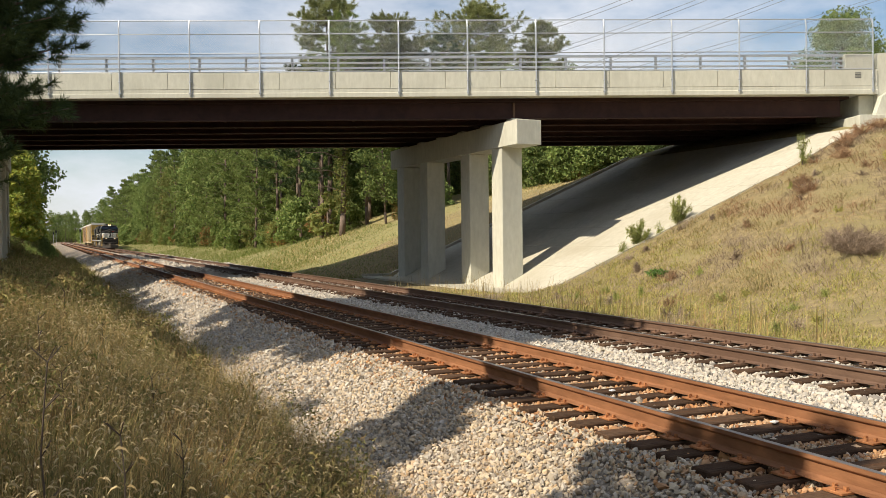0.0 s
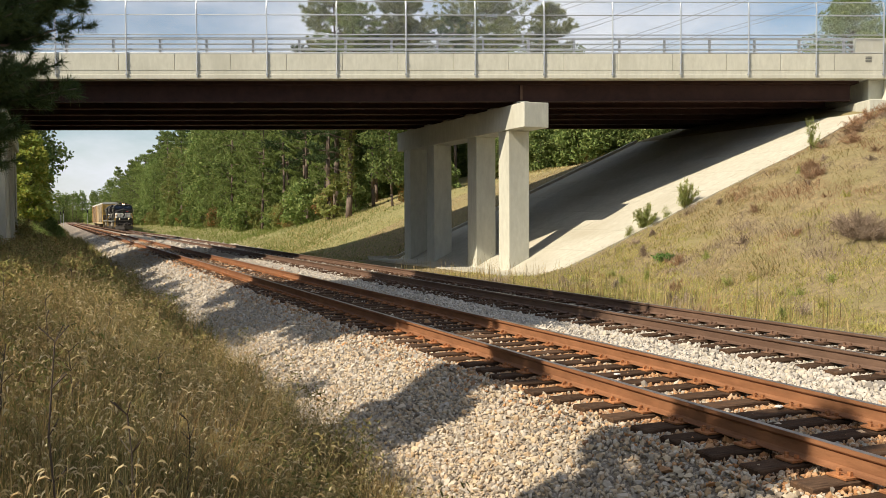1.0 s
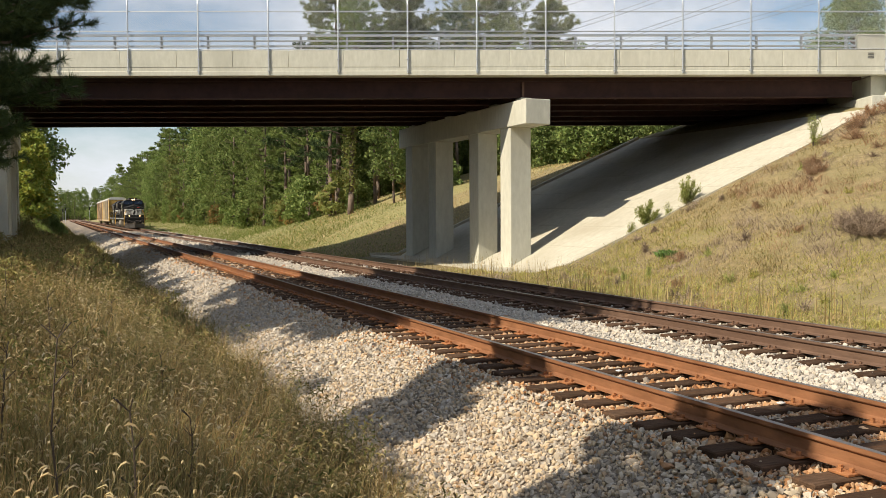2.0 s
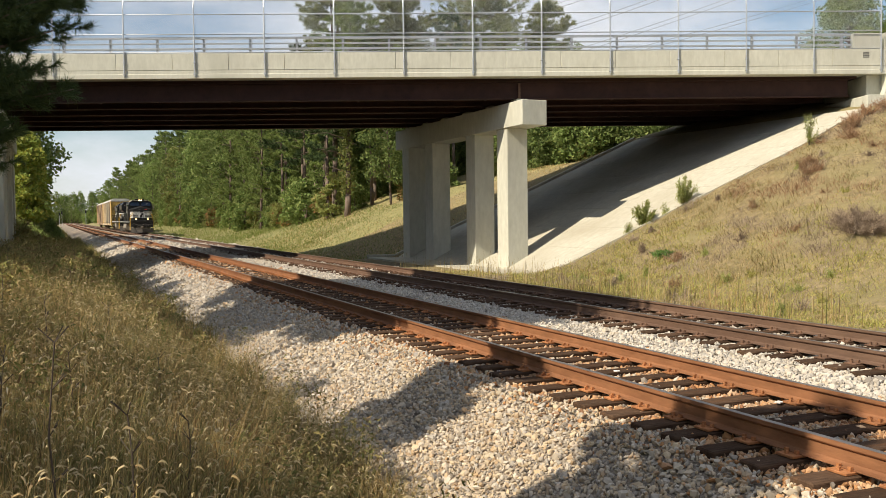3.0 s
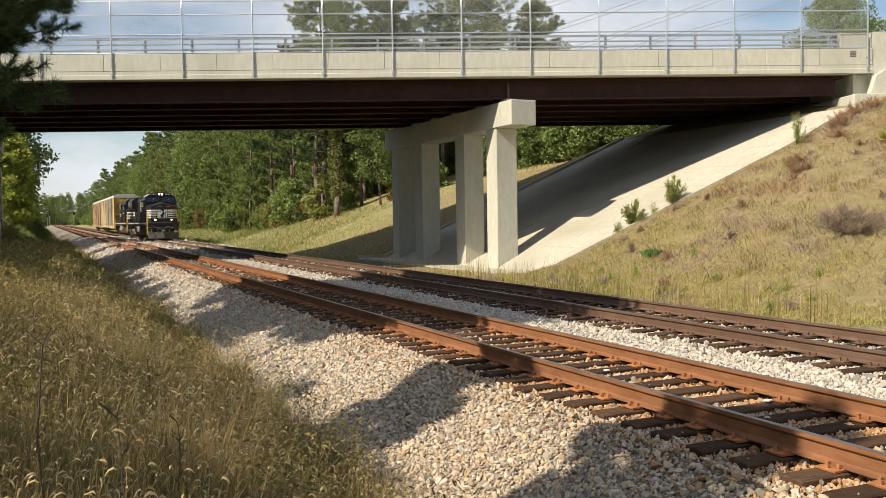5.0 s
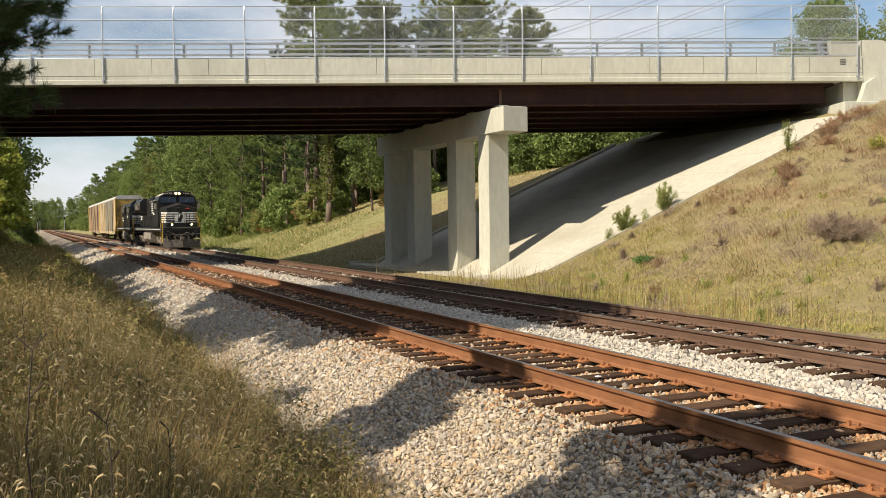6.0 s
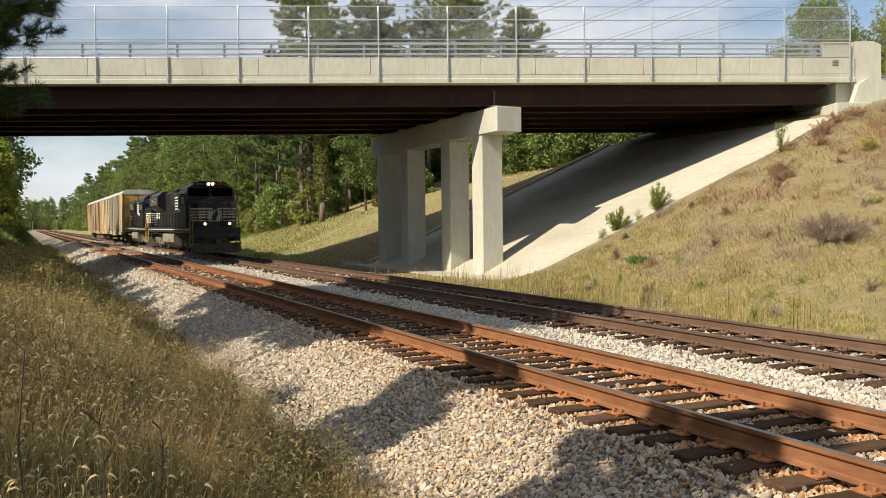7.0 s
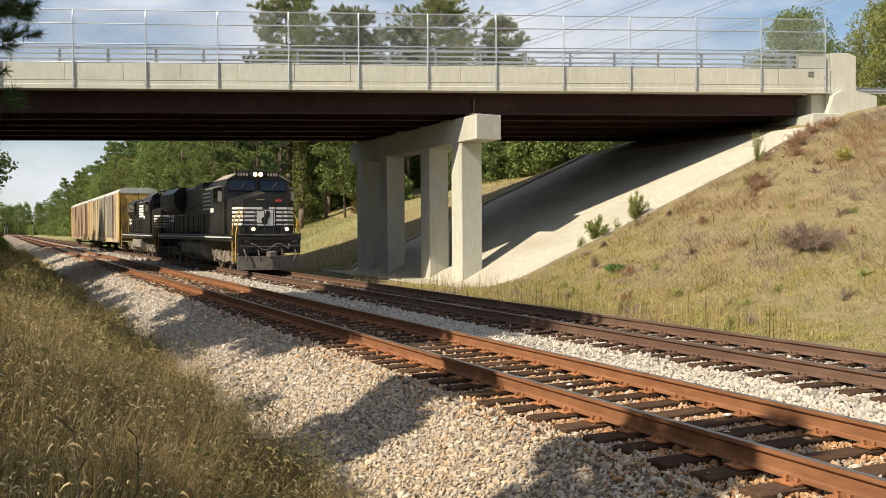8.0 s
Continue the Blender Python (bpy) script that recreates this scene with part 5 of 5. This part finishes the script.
def locomotive(name, label, roof_grey, lit, y0, long):
    """A six-axle freight locomotive, its nose at y = 0 and its body towards +y; z = 0 on the rails."""
    L = thing(name, label, "locomotive", pose(MID_2, y0, 0), "locomotives of the train")
    # underframe, tank and running gear
    bx("underframe", L, BLACK, -1.5, 1.5, 0.75, 21.9, 1.55, 1.92, 0.03)
    for s in (-1, 1):
        bx("sill_stripe", L, WHITE, s * 1.506 - 0.006, s * 1.506 + 0.006, 1.2, 21.4, 1.74, 1.80)
    bm = bmesh.new()
    prism(bm, [(-1.42, 0.75), (-1.42, 1.35), (-1.25, 1.52), (1.25, 1.52), (1.42, 1.35), (1.42, 0.75), (1.05, 0.38), (-1.05, 0.38)], "y", 8.3, 13.9)
    part("fuel_tank", bm, TANK, L)
    for s in (-1, 1):
        bm = bmesh.new()
        for k in range(2):
            rod(bm, (s * 1.2, 9.0 + k * 1.6, 1.30), (s * 1.2, 10.4 + k * 1.6, 1.30), 0.22, 12)
        part("air_reservoir", bm, GRIME, L)
    # pilot, plow, coupler
    bx("pilot_plate", L, BLACK, -1.40, 1.40, 0.55, 0.80, 0.95, 1.95, 0.03)
    bm = bmesh.new()
    prism(bm, [(-1.40, 0.50), (-1.40, 0.75), (1.40, 0.75), (1.40, 0.50), (0.0, 0.12)], "z", 0.12, 0.82)
    part("snow_plow", bm, PLOW, L, "scraped grey steel plow")
    bm = bmesh.new()
    box(bm, -0.16, 0.16, -0.02, 0.6, 0.78, 1.05, 0.04)
    box(bm, -0.24, 0.10, -0.22, 0.02, 0.74, 1.09, 0.06)
    part("coupler", bm, GRIME, L)
    bm = bmesh.new()
    pts = [(-0.85, 0.45, 1.45)] + [(x, 0.36, 1.28 + 0.16 * math.cos((x + 0.85) * 5.2)) for x in np.linspace(-0.8, 0.8, 15)] + [(0.85, 0.45, 1.45)]
    bent(bm, pts, 0.03, 6)
    part("cable", bm, HOSE, L, "pale jumper cable looped across the pilot")
    for x in (-1.15, -0.55, 0.5, 1.1):
        bm = bmesh.new()
        bent(bm, [(x, 0.5, 1.15), (x, 0.32, 1.05), (x * 0.95, 0.25, 0.72), (x * 0.9, 0.30, 0.55)], 0.032, 6)
        part("air_hose", bm, GRIME, L)
    bx("anticlimber", L, BLACK, -1.35, 1.35, 0.42, 0.62, 1.62, 1.80, 0.02)
    # flat dark panels on the plate stand in for the shade inside pockets
    for x in (-0.95, 0.95):
        bx("pilot_pocket_shade", L, DARK, x - 0.28, x + 0.28, 0.535, 0.552, 1.02, 1.2)
    bm = bmesh.new()
    bent(bm, [(-1.35, 0.40, 1.34), (-0.4, 0.36, 1.30), (0.0, 0.30, 1.28), (0.4, 0.36, 1.30), (1.35, 0.40, 1.34)], 0.022, 6)
    part("cut_lever", bm, PLOW, L)
    for x in (-1.05, 1.08):
        bm = bmesh.new()
        box(bm, x - 0.12, x + 0.12, 0.44, 0.60, 1.50, 1.78, 0.03)
        part("hose_bracket", bm, PLOW, L, "grey scuffed hose bracket")
    bx("deck_edge", L, PLOW, -0.72, 0.72, 0.395, 0.43, 1.84, 1.93, 0.01, "pale worn deck edge")
    bx("step_edge", L, PLOW, -1.39, 1.39, 0.435, 0.56, 1.89, 1.93)
    bx("platform", L, BLACK, -1.41, 1.41, 0.5, 1.7, 1.86, 1.95, 0.01)
    for x in (-0.74, 0.74):
        bm = bmesh.new()
        rod(bm, (x, 0.42, 2.15), (x, 0.66, 2.15), 0.14, 16)
        h = part("ditch_light", bm, BLACK, L)
        bm = bmesh.new()
        rod(bm, (x, 0.405, 2.15), (x, 0.425, 2.15), 0.08, 16)
        part("lens", bm, LAMP if lit else ROOF_GREY, h, "lit warm lens" if lit else "")
    # steps and handrails at the corners
    for s in (-1, 1):
        for k in range(4):
            bx("step", L, GRIME, s * 1.3 - 0.22, s * 1.3 + 0.22, 0.82, 1.15, 0.42 + k * 0.37, 0.46 + k * 0.37)
        bm = bmesh.new()
        bent(bm, [(s * 1.43, 0.78, 0.55), (s * 1.43, 0.74, 1.9), (s * 1.33, 0.70, 2.5), (s * 1.08, 0.70, 2.98)], 0.028, 6)
        bent(bm, [(s * 1.47, 1.22, 0.55), (s * 1.47, 1.2, 2.1), (s * 1.40, 1.1, 2.6), (s * 1.16, 1.0, 2.98)], 0.028, 6)
        part("corner_handrail", bm, YELLOW, L, "yellow bent handrail")
    for x in (-1.12, -0.62, -0.2, 0.2, 0.62, 1.12):
        bm = bmesh.new()
        rod(bm, (x, 0.58, 1.92), (x, 0.58, 2.95), 0.022, 6)
        part("handrail_post", bm, BLACK, L)
    for z in (2.4, 2.95):
        for s in (-1, 1):
            bm = bmesh.new()
            rod(bm, (s * 1.12, 0.58, z), (s * 0.2, 0.58, z), 0.02, 6)
            part("handrail", bm, BLACK, L)
    # nose: chamfered box whose top falls from the middle to the corners
    bm = bmesh.new()
    out = [(-1.38, 2.5), (-1.38, 1.55), (-1.0, 1.12), (1.0, 1.12), (1.38, 1.55), (1.38, 2.5)]
    top = [3.50, 3.42, 3.44, 3.44, 3.42, 3.50]
    low = [bm.verts.new((x, y, 1.95)) for x, y in out]
    hi = [bm.verts.new((x, y, z)) for (x, y), z in zip(out, top)]
    mid = bm.verts.new((0, 1.12, 3.74))
    back = bm.verts.new((0, 2.5, 3.93))
    bm.faces.new(low[::-1])
    for i in range(5):
        if i == 2:
            bm.faces.new((low[2], low[3], hi[3], mid, hi[2]))
        else:
            bm.faces.new((low[i], low[i + 1], hi[i + 1], hi[i]))
    bm.faces.new((hi[0], hi[1], back)), bm.faces.new((hi[1], hi[2], mid, back)), bm.faces.new((hi[3], hi[4], back, mid)), bm.faces.new((hi[4], hi[5], back))
    bm.faces.new((low[5], low[0], hi[0], back, hi[5]))
    bmesh.ops.recalc_face_normals(bm, faces=bm.faces)
    part("nose", bm, BLACK, L)
    for k in range(5):
        z = 2.32 + k * 0.175
        for s in (-1, 1):
            a, b = (0.42, 0.99) if k < 4 else (0.15, 0.99)
            bx("nose_stripe", L, WHITE, min(s * a, s * b), max(s * a, s * b), 1.104, 1.116, z, z + 0.10)
            bm = bmesh.new()
            q = [(s * 1.0, 1.12), (s * 1.38, 1.55)]
            nx, ny = s * 0.0075, -0.0066
            v = [bm.verts.new((x + nx, y + ny, h)) for x, y in q for h in (z, z + 0.10)]
            bm.faces.new((v[0], v[1], v[3], v[2]))
            r = bmesh.ops.extrude_face_region(bm, geom=bm.faces[:])
            bmesh.ops.translate(bm, vec=(nx * 0.6, ny * 0.6, 0), verts=[g for g in r["geom"] if isinstance(g, bmesh.types.BMVert)])
            bmesh.ops.recalc_face_normals(bm, faces=bm.faces)
            part("nose_stripe", bm, WHITE, L)
    # emblem: a pale panel with a dark upright shape
    bx("emblem_panel", L, WHITE, -0.40, 0.40, 1.100, 1.117, 2.30, 3.0)
    bm = bmesh.new()
    prism(bm, [(-0.14, 2.36), (0.06, 2.36), (0.10, 2.60), (0.20, 2.72), (0.17, 2.95), (0.02, 2.98), (-0.04, 2.74), (-0.22, 2.60)], "y", 1.086, 1.101)
    part("emblem_shape", bm, BLACK, L)
    bx("nose_door", L, DARK, 0.42, 0.46, 1.098, 1.112, 2.0, 3.45)
    bx("marker_lamp", L, RED, 0.42, 0.72, 1.09, 1.115, 3.36, 3.46)
    # cab
    bm = bmesh.new()
    prism(bm, [(-1.52, 1.95), (-1.52, 3.95), (-1.34, 4.42), (-0.95, 4.66), (0.95, 4.66), (1.34, 4.42), (1.52, 3.95), (1.52, 1.95)], "y", 2.48, 5.3)
    part("cab", bm, BLACK, L)
    bm = bmesh.new()
    prism(bm, [(-1.36, 4.43), (-0.96, 4.68), (0.96, 4.68), (1.36, 4.43), (1.34, 4.40), (0.95, 4.62), (-0.95, 4.62), (-1.34, 4.40)], "y", 2.40, 5.35)
    part("cab_roof", bm, ROOF_GREY if roof_grey else BLACK, L, "dusty grey roof edge" if roof_grey else "")
    bx("roof_unit", L, BLACK, -0.6, 0.6, 3.0, 4.4, 4.66, 4.86, 0.05)
    for a, b in ((-1.30, -0.12), (0.12, 1.30)):
        w = bx("windshield", L, DARK, a - 0.05, b + 0.05, 2.45, 2.49, 3.86, 4.40)
        bm = bmesh.new()
        prism(bm, [(2.35, 3.90), (2.45, 4.36), (2.46, 4.36), (2.46, 3.90)], "x", a, b)
        part("pane", bm, GLASS, w)
        bm = bmesh.new()
        c = (a + b) / 2
        rod(bm, (c + 0.25, 2.43, 4.36), (c - 0.05, 2.355, 4.0), 0.012, 5)
        part("wiper", bm, BLACK, w)
    for s in (-1, 1):
        for y in (2.75, 3.75):
            w = bx("side_window", L, DARK, s * 1.53 - 0.012, s * 1.53 + 0.012, y, y + 0.8, 3.35, 4.05)
            bx("pane", w, GLASS, s * 1.545 - 0.006, s * 1.545 + 0.006, y + 0.06, y + 0.74, 3.41, 3.99)
        bm = bmesh.new()
        prism(bm, [(s * 1.53, 4.08), (s * 1.95, 3.98), (s * 1.95, 4.01), (s * 1.53, 4.13)], "y", 2.9, 4.4)
        part("sunshade", bm, ROOF_GREY, L)
        bx("mirror", L, ROOF_GREY, s * 1.68 - 0.08, s * 1.68 + 0.08, 2.55, 2.6, 3.4, 3.85)
        bx("number_bar", L, WHITE, s * 1.527 - 0.008, s * 1.527 + 0.008, 4.55, 5.2, 2.95, 3.15)
    bx("headlight_housing", L, BLACK, -0.32, 0.32, 2.34, 2.5, 4.46, 4.76, 0.02)
    bx("nose_grab", L, ROOF_GREY, -0.42, -0.05, 1.085, 1.1, 3.44, 3.465)
    for x in (-0.13, 0.13):
        bm = bmesh.new()
        rod(bm, (x, 2.32, 4.63), (x, 2.345, 4.63), 0.095, 16)
        part("headlight", bm, LAMP if lit else ROOF_GREY, L, "lit warm headlight" if lit else "")
    for s in (-1, 1):
        q = bx("number_board", L, DARK, min(s * 0.36, s * 1.0), max(s * 0.36, s * 1.0), 2.38, 2.42, 4.50, 4.74)
        for k in range(4):
            c = s * 0.68 + (k - 1.5) * 0.13
            bx("number_bar", q, ROOF_GREY, c - 0.04, c + 0.04, 2.372, 2.382, 4.56, 4.69)
    # long hood with its doors, grilles and radiator wings
    bx("hood", L, BLACK, -0.92, 0.92, 5.3, 21.0, 1.95, 4.50, 0.10)
    if lit:
        bx("equipment_cabinet", L, BLACK, -1.35, -0.90, 5.3, 8.6, 1.95, 4.25, 0.05)
    if lit:
        bx("blower_housing", L, BLACK, -1.15, 1.15, 8.8, 10.9, 3.5, 4.56, 0.06)
    wide = 1.5 if lit else 1.08
    bm = bmesh.new()
    prism(bm, [(-wide, 3.55), (-wide, 4.25), (0.35 - wide, 4.58), (wide - 0.35, 4.58), (wide, 4.25), (wide, 3.55), (0.95, 3.1), (-0.95, 3.1)], "y", 15.6, 20.6)
    part("radiator", bm, BLACK, L)
    bx("exhaust_stack", L, GRIME, -0.45, 0.45, 12.2, 13.6, 4.48, 4.62, 0.03)
    bx("horn", L, ROOF_GREY, -0.2, 0.2, 6.0, 6.5, 4.48, 4.66, 0.03)
    for s in (-1, 1):
        for k in range(13):
            y = 9.0 + k * 0.92
            if s > 0 or y > 8.7:
                bx("hood_door", L, BLACK, s * 0.925 - 0.012, s * 0.925 + 0.012, y + 0.03, y + 0.86, 2.05, 3.45, 0.008)
        for k in range(5):
            x = s * (1.356 if s < 0 and lit else 0.945)
            a, b = (6.0, 7.9) if lit else (9.2, 13.4)
            bx("lettering_bar", L, WHITE, x - 0.006, x + 0.006, a, b, 3.12 + k * 0.19, (3.20 if lit else 3.27) + k * 0.19)
        for k in range(6):
            bx("grille_slat", L, GRIME, s * wide - 0.01, s * wide + 0.014, 15.9, 20.3, 3.62 + k * 0.1, 3.67 + k * 0.1)
        for k in range(4):
            x = s * 0.945
            bx("rear_stripe", L, WHITE, x - 0.006, x + 0.006, 18.9, 20.9, 2.62 + k * 0.25, 2.80 + k * 0.25)
        bm = bmesh.new()
        ys = np.arange(5.6, 21.6, 1.45)
        for y in ys:
            rod(bm, (s * 1.46, y, 1.9), (s * 1.46, y, 2.92), 0.02, 5)
        rod(bm, (s * 1.46, ys[0], 2.92), (s * 1.46, ys[-1], 2.92), 0.02, 5)
        rod(bm, (s * 1.46, ys[0], 2.42), (s * 1.46, ys[-1], 2.42), 0.014, 5)
        part("side_handrail", bm, BLACK, L)
        bm = bmesh.new()
        bent(bm, [(s * 1.5, 21.7, 0.6), (s * 1.5, 21.7, 2.2), (s * 1.3, 21.7, 2.9)], 0.028, 6)
        part("corner_handrail", bm, YELLOW, L, "yellow bent handrail")
    bm = bmesh.new()
    box(bm, -0.16, 0.16, 21.9, 22.5, 0.90, 1.18, 0.04)
    part("rear_coupler", bm, GRIME, L)
    settle(L, (long - 5.3) / 17.2)
    bogie(L, 4.5, (-1.85, -0.1, 1.75), 0.48)
    bogie(L, long - 4.6, (-1.75, 0.1, 1.85), 0.48)
    L.scale = (0.965, 1.0, 0.968)
    return L


def autorack(label, panel, y0):
    """A tall closed car carrier with ribbed side panels and yellow ends."""
    A = thing("autorack_wagon", label, "rail wagon", pose(MID_2, y0, 0), "autorack wagons of the train")
    long, half, top = 26.3, 1.52, 4.92
    bx("underframe", A, GRIME, -1.45, 1.45, 0.3, long - 0.3, 0.95, 1.25, 0.02)
    bx("inner_floor", A, GRIME, -1.4, 1.4, 0.2, long - 0.2, 1.25, 1.35)
    bm = bmesh.new()
    prism(bm, [(-half, top), (-1.45, top + 0.16), (-1.05, top + 0.34), (1.05, top + 0.34), (1.45, top + 0.16), (half, top), (half, top - 0.12), (-half, top - 0.12)], "y", 0.1, long - 0.1)
    part("roof", bm, RACK_ROOF, A, "pale galvanised roof")
    for s in (-1, 1):
        n = 12
        w = (long - 0.8) / n
        for k in range(n):
            y = 0.4 + k * w
            bm = bmesh.new()
            ridge = [(1.47, 1.15)]
            for j in range(8):
                z = 1.40 + j * 0.42
                ridge += [(1.50, z), (1.51, z + 0.03), (1.51, z + 0.17), (1.50, z + 0.2)]
            ridge += [(1.50, top - 0.1), (1.46, top - 0.1), (1.46, 1.15)]
            prism(bm, [(s * p, q) for p, q in ridge], "y", y + 0.03, y + w - 0.03)
            part("side_panel", bm, RACK_SLATE if panel == RACK_TAN and 2 <= k <= 6 else panel, A)
            bx("side_post", A, panel, s * 1.525 - 0.03, s * 1.525 + 0.03, y - 0.03, y + 0.03, 1.0, top - 0.05)
        for y in (0.2, long - 0.2):
            bx("corner_post", A, RACK_YELLOW, s * 1.5 - 0.06, s * 1.5 + 0.06, y - 0.16, y + 0.16, 0.95, top, 0.02, "yellow corner post")
        bx("side_sill", A, panel, s * 1.5 - 0.04, s * 1.5 + 0.04, 0.3, long - 0.3, 0.82, 1.15)
    for y in (0.18, long - 0.18):
        for x in (-0.71, 0.71):
            bx("end_door", A, RACK_YELLOW, x - 0.69, x + 0.69, y - 0.05, y + 0.05, 1.15, top - 0.12, 0.02, "faded yellow end door")
    bogie(A, 3.0, (-0.89, 0.89), 0.42, 1.0)
    bogie(A, long - 3.0, (-0.89, 0.89), 0.42, 1.0)
    for y in (-0.25, long - 0.3):
        bx("coupler", A, GRIME, -0.15, 0.15, y, y + 0.6, 0.75, 1.05, 0.03)
    return A


FRONT_0 = 171.9


def run(t):
    """Metres that the train has come after t seconds, slowing a little."""
    return 17.77 * t - 0.11 * t * t


TRAIN = [(locomotive("lead_locomotive", "black diesel locomotive with white nose stripes and lit headlights", True, True, FRONT_0, 21.4), 0.0),
         (locomotive("second_locomotive", "dusty black diesel locomotive coupled behind the first", False, False, FRONT_0 + 21.4, 18.3), 21.4),
         (autorack("tan autorack wagon with pale roof and yellow ends", RACK_TAN, FRONT_0 + 39.9), 39.9),
         (autorack("rusty brown autorack wagon with pale roof", RACK_BROWN, FRONT_0 + 66.5), 66.5)]


# ---- what moves ----
def motions():
    for ob, back in TRAIN:
        walk(ob, [(t, pose(MID_2, FRONT_0 + back - run(t), 0)) for t in np.arange(0, 8.01, 0.5)])
    for wheel, y, r in SPINNING:
        walk(wheel, [(k / 30, pose(0, y, r, math.degrees(run(k / 30) / r))) for k in range(241)])


motions()
